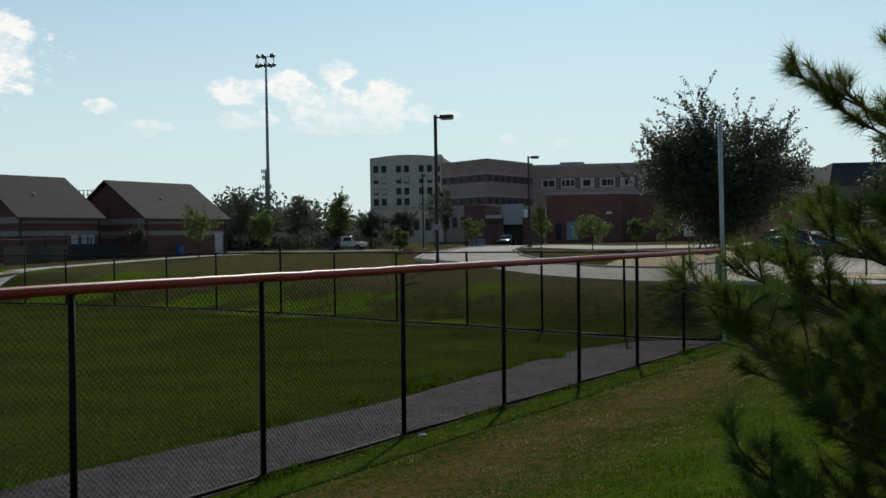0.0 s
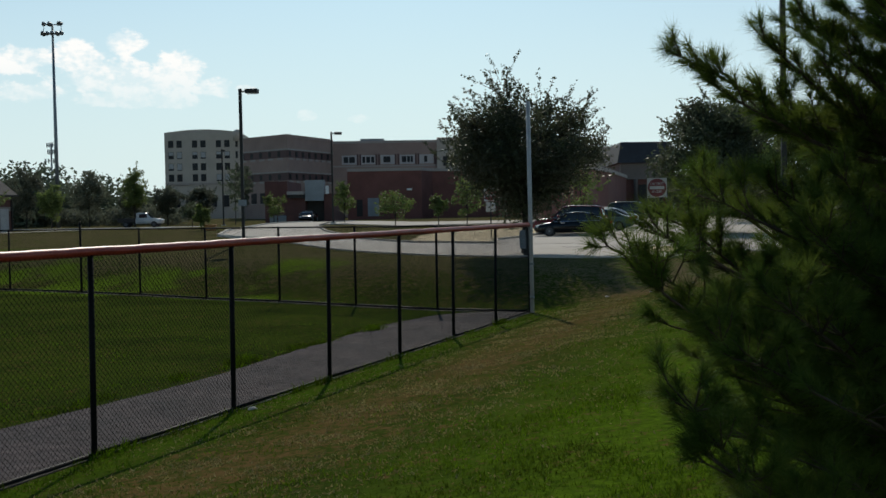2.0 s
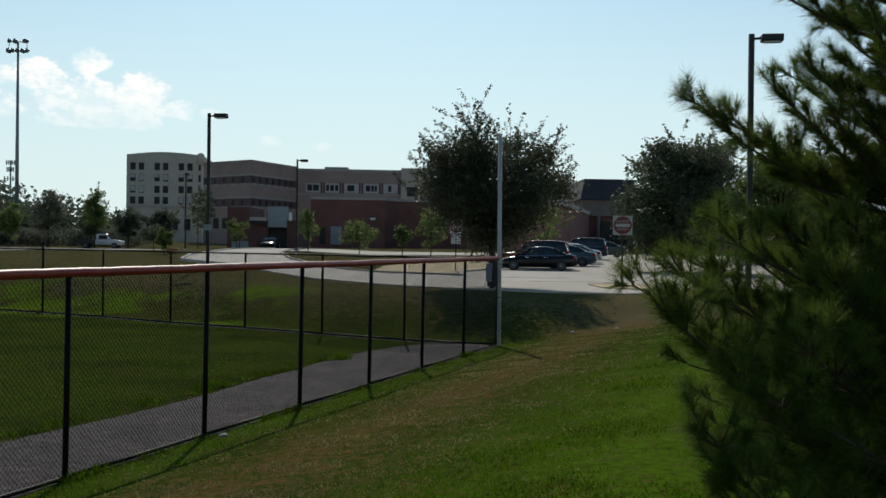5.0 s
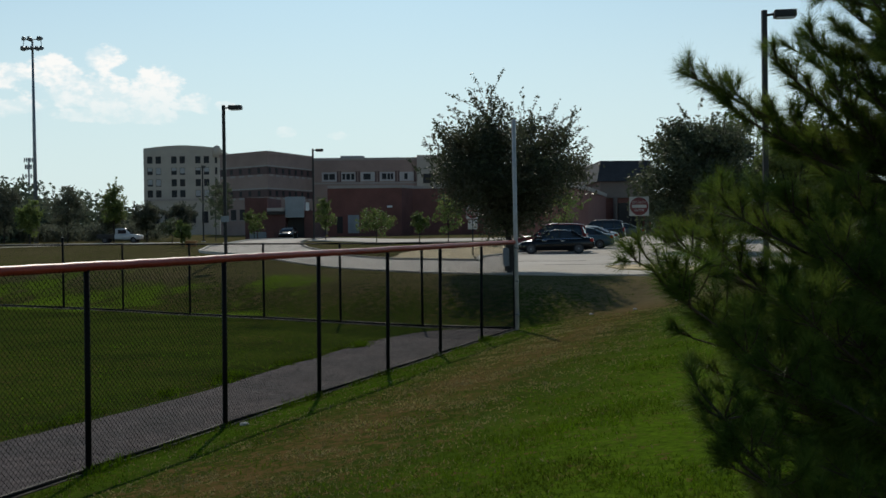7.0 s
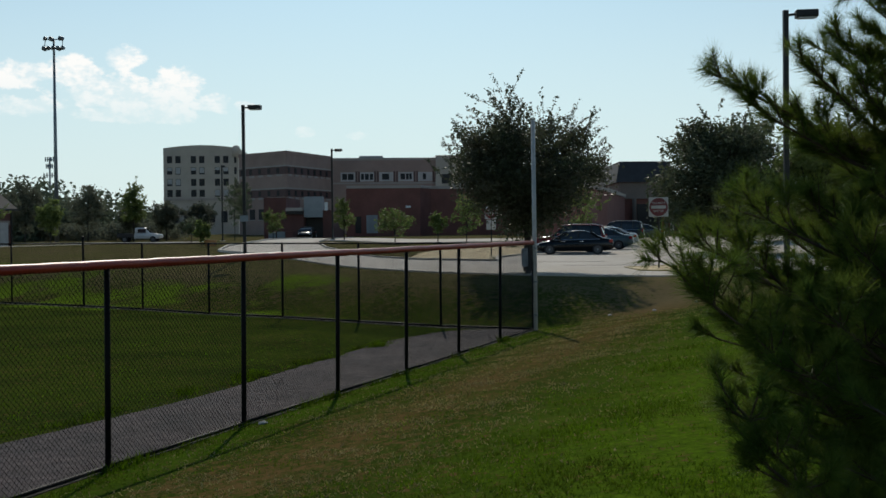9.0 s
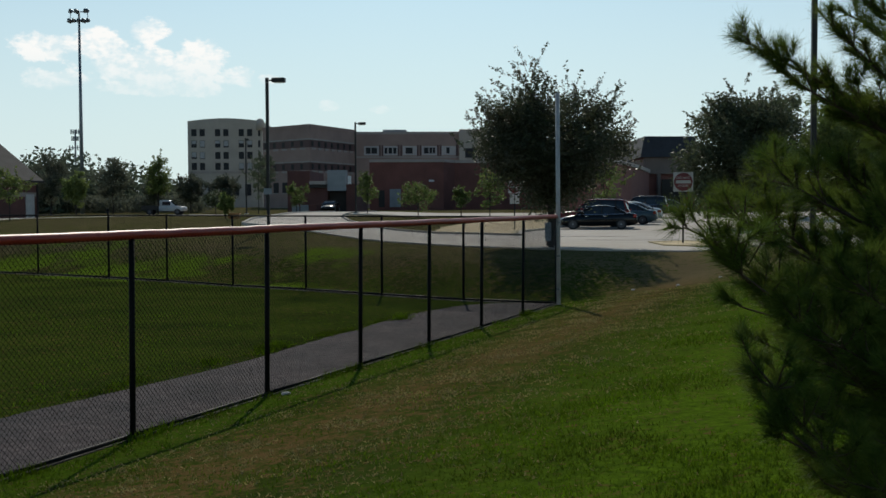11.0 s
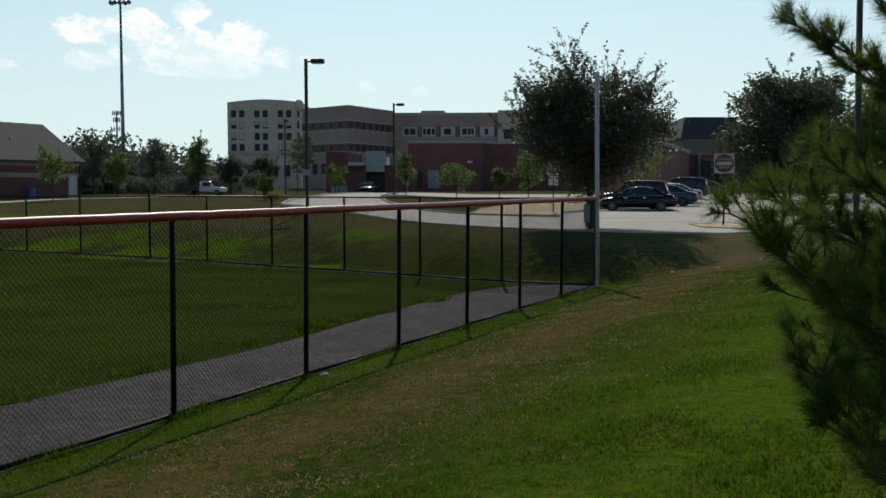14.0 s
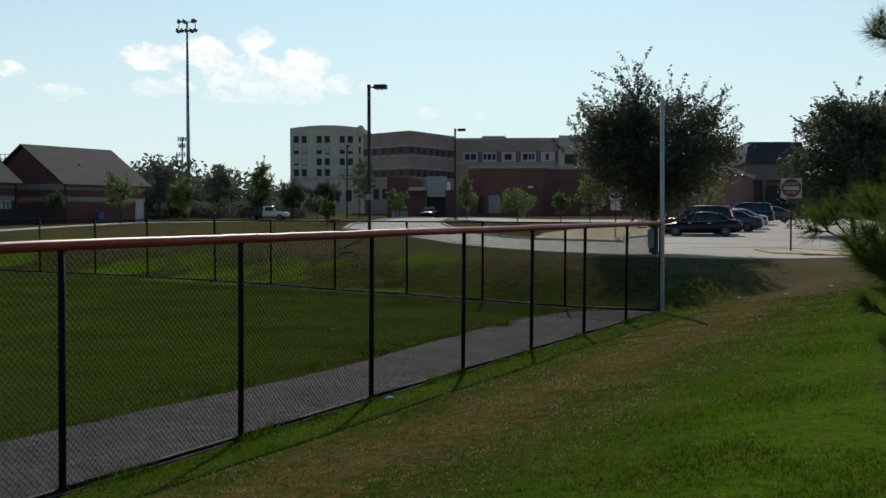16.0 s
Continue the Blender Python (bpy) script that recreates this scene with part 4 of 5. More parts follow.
# ---- college buildings ----
def prism(foot, z0, z1):
    bm = bmesh.new()
    a = [bm.verts.new((x, y, z0)) for x, y in foot]
    b = [bm.verts.new((x, y, z1)) for x, y in foot]
    bm.faces.new(a[::-1])
    bm.faces.new(b)
    for i in range(len(foot)):
        j = (i + 1) % len(foot)
        bm.faces.new((a[i], a[j], b[j], b[i]))
    return bm


def strip(p, q, z0, z1, proud, t0=0.0, t1=1.0):
    """A box laid along the wall from p to q, standing proud of it."""
    p, q = Vector(p), Vector(q)
    d = (q - p)
    n = Vector((d.y, -d.x)).normalized()
    a, b = p + d * t0, p + d * t1
    return prism([tuple(a - n * 0.3), tuple(a + n * proud), tuple(b + n * proud), tuple(b - n * 0.3)], z0, z1)


def window(p, q, u, z, w, h, parent, proud=0.05, sill=True, blind=0.0):
    """Window u metres along the wall from p to q: frame, two dark panes, sill."""
    L = (Vector(q) - Vector(p)).length
    fr = part("window", strip(p, q, z, z + h, proud, u / L, (u + w) / L), BRONZE, parent)
    m = w * 0.5
    for k in (0, 1):
        u0 = u + 0.07 + k * (m - 0.02)
        part("pane", strip(p, q, z + 0.07, z + h - 0.07, proud + 0.03, u0 / L, (u0 + m - 0.12) / L), PANE_FAR, fr)
    if blind:
        part("blind", strip(p, q, z + h * (1 - blind), z + h - 0.08, proud + 0.05, (u + 0.08) / L, (u + w - 0.08) / L), BLIND, fr, "pale drawn blind")
    if sill:
        part("sill", strip(p, q, z - 0.14, z - 0.004, proud + 0.12, (u - 0.06) / L, (u + w + 0.06) / L), STONE_BAND, fr)


def tower_block():
    top = empty("tower_block", Matrix.Identity(4), "tan stucco residence tower with a curved parapet and paired windows", "building")
    P, Q = (-77.0, 285.5), (-57.7, 287.0)
    d = Vector(Q) - Vector(P)
    n = Vector((d.y, -d.x)).normalized()
    back = -n * 22
    bow = [Vector(P) + d * k / 12 for k in range(13)]
    bm = bmesh.new()
    zt = lambda k: 24.9 + 0.75 * math.sin(math.pi * k / 12)
    lo = [bm.verts.new((v.x, v.y, 0)) for v in bow]
    hi = [bm.verts.new((v.x, v.y, zt(k))) for k, v in enumerate(bow)]
    lob = [bm.verts.new((v.x + back.x, v.y + back.y, 0)) for v in bow]
    hib = [bm.verts.new((v.x + back.x, v.y + back.y, zt(k))) for k, v in enumerate(bow)]
    for k in range(12):
        bm.faces.new((lo[k], lo[k + 1], hi[k + 1], hi[k]))
        bm.faces.new((lob[k + 1], lob[k], hib[k], hib[k + 1]))
        bm.faces.new((hi[k], hi[k + 1], hib[k + 1], hib[k]))
    bm.faces.new((lo[0], hi[0], hib[0], lob[0]))
    bm.faces.new((lo[12], lob[12], hib[12], hi[12]))
    part("wall", bm, STUCCO, top)
    part("ledge", strip(P, Q, 11.2, 11.75, 0.35), STONE_BAND, top)
    part("parapet_knob", tube([(-58.3, 287.4, 22.5), (-58.3, 287.4, 24.6), (-58.3, 287.4, 25.3), (-58.3, 287.4, 25.6)], [1.15, 1.15, 0.8, 0.2], 14), STUCCO, top, smooth=True)
    for r, z in enumerate((20.95, 18.0, 15.0, 12.15)):
        for c, u in enumerate((0.95, 3.1, 7.1, 9.25, 13.25, 15.45)):
            window(P, Q, u, z, 1.36, 1.85, top, sill=False, blind=(0, (0.5, 0.9, 0.45, 0.8, 0.4, 0.6)[c], (0.75, 0.9, 0, 0, 0, 0)[c], (0, 0, 0, 0, 0.85, 0.9)[c])[r])
        window(P, Q, 18.3, z, 0.6, 1.85, top, sill=False)
    for u in (2.0, 5.2, 8.4, 11.6, 14.8):
        window(P, Q, u, 5.4, 1.6, 3.0, top)
    return top


tower_block()
screen_fence()


def hall():
    top = empty("college_hall", Matrix.Identity(4), "long brown brick college hall with dark spandrel bands", "building")
    B, C, D, E = (-42.7, 212.9), (-32.0, 203.3), (-25.6, 220.8), (-4.7, 222.5)
    part("wall", prism([C, D, E, (-3.0, 246), (-48.5, 246), B], 0, 17.45), BRICK_BROWN, top)
    for p, q in ((B, C), (C, D)):
        part("parapet", strip(p, q, 17.2, 17.85, 0.12), BRICK_BROWN, top)
        for z0, z1 in ((13.55, 14.95), (9.3, 10.75)):
            part("spandrel_band", strip(p, q, z0, z1, 0.02), DARK_BAND, top)
            part("stone_band", strip(p, q, z1 + 0.003, z1 + 0.28, 0.1), STONE_BAND, top)
        L = (Vector(q) - Vector(p)).length
        n = int(L / 2.4)
        for zb, h in ((13.65, 1.2), (9.4, 1.2)):
            for k in range(n):
                u = 0.5 + k * (L - 0.6) / n
                window(p, q, u, zb + 0.1, 0.8, h - 0.2, top, 0.05, False)
                part("sill", strip(p, q, zb - 0.5, zb - 0.12, 0.12, u / L, (u + 1.5) / L), STONE_BAND, top)
        for zb in (5.1,):
            for k in range(n):
                window(p, q, 0.5 + k * (L - 0.6) / n, zb, 1.6, 2.0, top, 0.05)
    part("parapet", strip(D, E, 17.0, 17.5, 0.12), STONE_BAND, top)
    L = (Vector(E) - Vector(D)).length
    for k, (u, w) in enumerate(((1.78, 2.99), (5.69, 2.85), (9.57, 2.85), (13.44, 3.06), (17.40, 2.93))):
        pl = part("window_panel", strip(D, E, 12.75, 14.6, 0.05, u / L, (u + w) / L), PANEL, top, "pale window surround")
        panes = ((0.12, 0.32), (0.5, 0.38)) if k == 0 else ((0.08, 0.2), (0.36, 0.26), (0.7, 0.22)) if k == 1 else ((0.2, 0.5),) if k == 2 else ((0.14, 0.3), (0.5, 0.18), (0.72, 0.16)) if k == 3 else ((0.34, 0.22),)
        for f0, f1 in panes:
            part("pane", strip(D, E, 13.1, 14.3, 0.08, (u + w * f0) / L, (u + w * (f0 + f1)) / L), PANE_FAR, pl)
        for v in (u + w + 0.02, u + w + 0.56):
            part("brick_pier", strip(D, E, 12.6, 14.8, 0.1, v / L, (v + 0.36) / L), DARK_BAND, top)
    part("sill_course", strip(D, E, 12.25, 12.55, 0.08), STONE_BAND, top)
    part("plant_room", prism([(-20.3, 224), (-15.6, 224.4), (-15.6, 228), (-20.3, 228)], 17.45, 18.1), GREY_METAL, top)
    part("wing", prism([(-4.65, 221.6), (7.0, 222.6), (7.0, 250), (-2.9, 250)], 0, 17.9), STUCCO, top)
    for u in (1.2, 6.0):
        for z in (12.2, 8.6):
            window((-4.65, 221.6), (7.0, 222.6), u, z, 2.4, 1.9, top)
    part("far_wing", prism([(7.05, 226), (36.5, 234.2), (46, 236), (46, 262), (7.05, 262)], 0, 16.05), STUCCO, top)
    for k in range(12):
        window((7.05, 226), (36.5, 234.2), 1.2 + k * 2.45, 12.2, 1.1, 2.4, top, 0.06)
    return top


hall()


def brick_block(name, foot, z1, label, faces, coping=True, brick=None):
    top = empty(name, Matrix.Identity(4), label, "building")
    part("wall", prism(foot, 0, z1), brick or BRICK, top)
    if coping:
        for p, q in faces:
            part("coping", strip(p, q, z1 - 0.02, z1 + 0.42, 0.16), STONE_BAND, top)
    return top


gym = brick_block("brick_annex", [(-17.4, 168.8), (-6.0, 169.7), (-4.4, 173.6), (1.6, 175.3), (16, 176), (16, 200), (-17.4, 200)], 9.35, "low red brick annex with a cream coping",
                  [((-17.4, 168.8), (-6.0, 169.7)), ((-6.0, 169.7), (-4.4, 173.6)), ((-4.4, 173.6), (1.6, 175.3)), ((1.6, 175.3), (16, 176))])
p, q = (-17.4, 168.8), (-6.0, 169.7)
part("door", strip(p, q, 2.4, 5.0, 0.06, 0.12, 0.2), BRONZE, gym)
part("louvre", strip(p, q, 2.4, 5.2, 0.06, 0.27, 0.42), GREY_METAL, gym, "grey metal louvre door")
part("wall_light", strip(p, q, 6.3, 6.6, 0.35, 0.80, 0.87), WHITE, gym, "white wall light")

ann = brick_block("brick_wing", [(13.2, 113.5), (17.0, 125.6), (22.9, 151.5), (22.9, 170), (9, 170), (9, 120)], 7.0, "red brick wing behind the parking lot", [((13.2, 113.5), (17.0, 125.6)), ((17.0, 125.6), (22.9, 151.5))])
ent = empty("entrance_hall", Matrix.Identity(4), "brick entrance hall with a dark slate mansard roof", "building")
part("wall", prism([(23.0, 156.5), (30.2, 157.1), (30.2, 175), (23.0, 175)], 0, 7.2), BRICK, ent)
part("fascia", prism([(22.8, 156.2), (30.4, 156.8), (30.4, 175.2), (22.8, 175.2)], 7.2, 9.3), DULL_BRICK, ent)
part("fascia_board", prism([(22.7, 156.0), (30.5, 156.6), (30.5, 157.0), (22.7, 156.4)], 6.95, 7.3), DULL_BRICK, ent, "pale board under the fascia")
bm = prism([(22.3, 155.7), (30.6, 156.4), (30.6, 175.6), (22.3, 175.6)], 9.3, 12.3)
for vtx in bm.verts:
    if vtx.co.z > 10:
        vtx.co.x += 0.7 if vtx.co.x < 26 else -0.3
        vtx.co.y += 1.2 if vtx.co.y < 160 else -1.2
part("roof", bm, SLATE, ent, "dark slate roof")
for x in (24.9, 29.4):
    part("column", tube([(x, 155.9, 1.5), (x, 155.9, 6.95)], 0.3, 12), DULL_BRICK, ent)
part("dark_doorway", prism([(25.4, 156.3), (28.9, 156.6), (28.9, 157.2), (25.4, 156.9)], 1.5, 6.2), BRONZE, ent, "dark recessed doorway")
low = brick_block("garden_wall", [(30.6, 150.3), (75, 146), (75, 152), (30.6, 156)], 6.0, "long low red brick range behind the trees", [((30.6, 150.3), (75, 146))])

dock = brick_block("loading_bay", [(-26.4, 147.6), (-21.0, 148.0), (-21.0, 150.4), (-18.5, 150.4), (-18.5, 148.4), (-17.1, 148.5), (-17.1, 162), (-26.4, 162)], 5.6, "red brick loading bay with a grey panel over the opening", [((-26.4, 147.6), (-21.0, 148.0))], False, HOUSE_BRICK)
part("upper_wall", prism([(-26.4, 147.62), (-23.4, 147.84), (-23.4, 161), (-26.4, 161)], 5.6, 7.4), HOUSE_BRICK, dock)
part("canopy", prism([(-23.3, 146.8), (-21.1, 147.0), (-21.1, 148.4), (-23.3, 148.2)], 5.55, 6.0), STONE_BAND, dock, "pale canopy edge")
part("canopy_beam", prism([(-23.3, 147.1), (-21.1, 147.3), (-21.1, 148.4), (-23.3, 148.2)], 5.1, 5.54), BRONZE, dock, "dark canopy beam")
part("upper_panel", prism([(-21.0, 147.9), (-18.5, 148.1), (-18.5, 150), (-21.0, 150)], 4.7, 7.5), GREY_METAL, dock, "grey metal panel")
part("dark_door", prism([(-21.0, 150.0), (-18.5, 150.2), (-18.5, 150.38), (-21.0, 150.38)], 1.8, 4.7), BRONZE, dock)
part("wall_light", prism([(-18.2, 147.9), (-17.8, 147.9), (-17.8, 148.4), (-18.2, 148.4)], 5.6, 6.7), WHITE, dock, "white wall light")

ribbon("mow_strip_2", SIDE, 0.10, 0.022, SOIL, "thin pale strip of bare soil under the side fence", "mow strip")
ribbon("mow_strip", OUTFIELD[:12], 0.26, 0.02, SOIL, "thin pale strip of bare soil under the outfield fence", "mow strip")
# ---- streets, walks, kerbs ----
ribbon("pavement_1", [(-34.6, 46), (-36.2, 55), (-38.4, 75), (-39.4, 94), (-38.0, 112), (-33, 126)], 1.7, 0.03, CONCRETE, "pale concrete walk in front of the field houses", "walkway")
ribbon("street", [(-140, 142), (-60, 139), (-38, 135.5), (-20, 130), (-8, 124), (22, 119)], 7.0, 0.02, ASPHALT, "pale asphalt street in front of the college", "street")
ribbon("pavement_2", [(-60, 132), (-38, 129), (-27, 125.5)], 1.6, 0.04, CONCRETE, "pale concrete walk beside the street", "walkway")
ribbon("pavement_3", [(-16, 119.5), (-4, 113), (12, 108.5)], 1.6, 0.04, CONCRETE, "pale concrete walk beside the street", "walkway")
ribbon("kerb_1", [(-9.0, 55.5), (-12.3, 61.4), (-15.1, 67.9), (-16.7, 78), (-17.1, 98), (-17.1, 126)], 0.16, 0.16, CONCRETE, "worn concrete kerb along the drive", "kerb")
ribbon("kerb_2", [(1.9, 53.9), (-2.3, 57.7), (-6.1, 66.1), (-9.2, 75.1), (-11.3, 86.1), (-11.9, 100), (-11.9, 122)], 0.16, 0.16, ASPHALT, "worn kerb along the drive", "kerb")
ribbon("kerb_3", [(1.9, 54.2), (2.1, 60.0), (4.7, 68), (12.6, 96)], 0.16, 0.15, CONCRETE, "concrete kerb at the heads of the parking bays", "kerb")
draped("island", [(9.4, 39.2), (10.4, 41.9), (8.6, 45.6), (6.9, 44.6), (7.0, 41.6)], GRAVEL, 0.07, "small tan kerbed island with the road sign", "traffic island", 0.5, 0.08)


ribbon("kerb_4", [(7.0, 41.5), (9.4, 39.1), (10.4, 41.9), (8.6, 45.6), (6.9, 44.6), (7.0, 41.5)], 0.15, 0.09, YELLOW, "worn yellow painted kerb round the island", "kerb")
ribbon("tar_seam", [(4.6, 47.6), (6.2, 47.2), (8.6, 47.4)], 0.16, 0.058, TAR, "dark tar seam in the asphalt", "seam")
ribbon("tar_seam_2", [(3.0, 52.5), (5.5, 52.0), (7.0, 52.3)], 0.10, 0.058, TAR, "dark tar seam in the asphalt", "seam")
for i, (x, w) in enumerate(((-25.2, 1.0), (-24.0, 1.1), (-22.9, 0.9))):
    b = part("board", box(-w / 2, w / 2, -0.03, 0.03, 0, 1.0, bevel=0.01), GREY_METAL if i < 2 else BRICK)
    b.matrix_world = pose(x, 147.0, upper(x, 147), 12, 0, 5)
    tagged(b, "pale sheet board leaning against the brick wall", "board", "leaning boards")


# ---- cars ----
def loft(stations, ring):
    bm = bmesh.new()
    rows = [[bm.verts.new(v) for v in ring(s)] for s in stations]
    n = len(rows[0])
    for a, b in zip(rows, rows[1:]):
        for k in range(n):
            bm.faces.new((a[k], a[(k + 1) % n], b[(k + 1) % n], b[k]))
    bm.faces.new(rows[0][::-1])
    bm.faces.new(rows[-1])
    return bm


def car(name, rear_x, rear_y, z, yaw, style, paint, label):
    """Car with its nose along +x; the rear bumper stands at x = 0."""
    top = empty(name, pose(rear_x, rear_y, z, 0, 0, yaw), label, "car", "parked cars")
    if style == "sedan":
        L, W, belt, roofz = 4.75, 0.90, 0.93, 1.44
        body = [(0.0, 0.42, 0.78, 0.70), (0.12, 0.28, 0.95, 0.80), (0.5, 0.22, 1.00, 0.87), (1.2, 0.2, 0.97, W), (2.4, 0.2, 0.93, W), (3.3, 0.2, 0.90, W), (3.9, 0.21, 0.83, 0.88), (4.4, 0.24, 0.72, 0.82), (4.68, 0.30, 0.62, 0.72), (4.75, 0.38, 0.54, 0.6)]
        cab = [(0.55, 0.97, 0.99, 0.74), (1.35, 0.95, 1.36, 0.66), (1.75, 0.94, 1.435, 0.63), (2.3, 0.93, 1.45, 0.63), (2.75, 0.92, 1.38, 0.65), (3.75, 0.86, 0.88, 0.74)]
        wx = (0.92, 3.80)
        roof = [(1.2, 1.31, 0.64), (1.75, 1.435, 0.62), (2.3, 1.45, 0.62), (2.78, 1.375, 0.63)]
        posts = (1.28, 2.12)
        r = 0.32
    else:
        L, W, belt, roofz = 4.7, 0.93, 1.08, 1.78
        body = [(0.0, 0.45, 1.0, 0.74), (0.1, 0.32, 1.08, 0.86), (0.6, 0.3, 1.09, W), (1.6, 0.3, 1.07, W), (3.0, 0.3, 1.05, W), (3.6, 0.3, 1.03, 0.92), (4.2, 0.32, 0.98, 0.88), (4.6, 0.38, 0.86, 0.78), (4.7, 0.46, 0.74, 0.68)]
        cab = [(0.06, 1.06, 1.08, 0.82), (0.3, 1.06, 1.70, 0.72), (0.7, 1.06, 1.77, 0.70), (2.2, 1.05, 1.79, 0.69), (2.7, 1.04, 1.72, 0.70), (3.45, 1.01, 1.04, 0.80)]
        wx = (0.95, 3.75)
        roof = [(0.25, 1.70, 0.71), (0.7, 1.775, 0.69), (2.2, 1.795, 0.68), (2.72, 1.715, 0.69)]
        posts = (0.9, 1.85)
        r = 0.37

    def ring(s):
        x, z0, z1, w = s
        m = (z0 + z1) / 2
        pts = [(w * 0.86, z0), (w * 0.99, z0 + 0.08), (w * 1.0, m), (w * 0.97, z1 - 0.08), (w * 0.88, z1 - 0.01), (w * 0.4, z1 + 0.015)]
        return [(x, y, zz) for y, zz in pts] + [(x, -y, zz) for y, zz in pts[::-1]]

    part("body", loft(body, ring), paint, top, smooth=True)

    def ring2(s):
        x, z0, z1, w = s
        wb = w + 0.13
        pts = [(wb, z0 - 0.02), (wb * 0.98, z0 + 0.03), ((wb + w) / 2, (z0 + z1) / 2), (w, z1 - 0.03), (w * 0.9, z1)]
        return [(x, y, zz) for y, zz in pts] + [(x, -y, zz) for y, zz in pts[::-1]]

    part("glasshouse", loft(cab, ring2), PANE, top, "dark tinted glass", smooth=True)

    def ring3(s):
        x, z1, w = s
        pts = [(w + 0.02, z1 - 0.05), (w + 0.015, z1 - 0.015), (w * 0.88, z1 + 0.014), (w * 0.3, z1 + 0.024)]
        return [(x, y, zz) for y, zz in pts] + [(x, -y, zz) for y, zz in pts[::-1]]

    part("roof", loft(roof, ring3), paint, top, smooth=True)
    for sy in (1, -1):
        # roof pillars
        c0, c1 = cab[-1], cab[-2]
        part("pillar", tube([(c0[0] - 0.05, sy * (c0[3] + 0.12), c0[1]), (c1[0], sy * (c1[3] + 0.03), c1[2] - 0.02)], 0.04, 6), paint, top)
        part("pillar", tube([(cab[0][0] + 0.1, sy * (cab[0][3] + 0.10), cab[0][1]), (cab[1][0], sy * (cab[1][3] + 0.03), cab[1][2] - 0.02)], 0.06, 6), paint, top)
        for px in posts:
            part("pillar", tube([(px, sy * (W * 0.93), belt - 0.02), (px - 0.06, sy * (cab[2][3] + 0.035), roofz - 0.06)], 0.035, 6), TYRE, top)
        part("side_trim", tube([(cab[0][0] + 0.2, sy * W * 0.965, belt + 0.0), (cab[-1][0] - 0.25, sy * W * 0.965, belt - 0.04)], 0.018, 6), CHROME, top, "bright window trim")
        part("mirror", box(cab[-1][0] - 0.62, cab[-1][0] - 0.42, sy * (W + 0.09) - 0.09, sy * (W + 0.09) + 0.09, belt, belt + 0.15, bevel=0.03), paint, top)
        for hx in (wx[0] + 0.85, wx[1] - 0.95):
            part("door_handle", box(hx, hx + 0.24, sy * W - 0.03, sy * W + 0.045, belt - 0.15, belt - 0.10, bevel=0.012), CHROME, top, "chrome door handle")
        part("tail_lamp", box(0.02, 0.22, sy * 0.72 - 0.14, sy * 0.72 + 0.12, 0.72 if style == "sedan" else 0.85, 0.90 if style == "sedan" else 1.15, bevel=0.03), TAIL, top, "red tail lamp")
        part("headlamp", box(L - 0.42, L - 0.12, sy * 0.62 - 0.16, sy * 0.62 + 0.14, 0.55 if style == "sedan" else 0.7, 0.69 if style == "sedan" else 0.86, bevel=0.03), HEADLAMP, top, "clear headlamp")
        for x in wx:
            yw = sy * (W - 0.10)
            bm = bmesh.new()
            bmesh.ops.create_cone(bm, cap_ends=True, segments=24, radius1=r, radius2=r, depth=0.22, matrix=Matrix.Translation((x, yw + sy * 0.02, r)) @ Matrix.Rotation(radians(90), 4, "X"))
            bmesh.ops.bevel(bm, geom=[e for e in bm.edges if len(e.link_faces) == 2 and any(len(f.verts) > 8 for f in e.link_faces)], offset=0.03, segments=2, affect="EDGES")
            wh = part("wheel", bm, TYRE, top)
            bm = bmesh.new()
            bmesh.ops.create_cone(bm, cap_ends=True, segments=20, radius1=r * 0.68, radius2=r * 0.68, depth=0.02, matrix=Matrix.Translation((x, yw + sy * 0.135, r)) @ Matrix.Rotation(radians(90), 4, "X"))
            part("rim", bm, RIM, wh, "silver alloy rim")
            bm = bmesh.new()
            bmesh.ops.create_cone(bm, cap_ends=True, segments=8, radius1=r * 0.18, radius2=r * 0.12, depth=0.03, matrix=Matrix.Translation((x, yw + sy * 0.15, r)) @ Matrix.Rotation(radians(90), 4, "X"))
            part("hub", bm, GREY_METAL, wh)
    part("number_plate", box(-0.022, -0.005, -0.26, 0.26, 0.62, 0.75), WHITE, top)
    part("bumper", box(-0.05, 0.12, -0.72, 0.72, 0.36, 0.56, bevel=0.04), paint, top)
    if style == "suv":
        for sy in (1, -1):
            part("roof_rail", tube([(0.5, sy * 0.6, 1.83), (2.4, sy * 0.6, 1.84)], 0.02, 6), RIM, top)
    return top


def paint(name, col, rough=0.32):
    return mat(name, col, rough, 0.0, 0.06, 1.5, 20, 0.0, coat=0.22, spec=0.25)


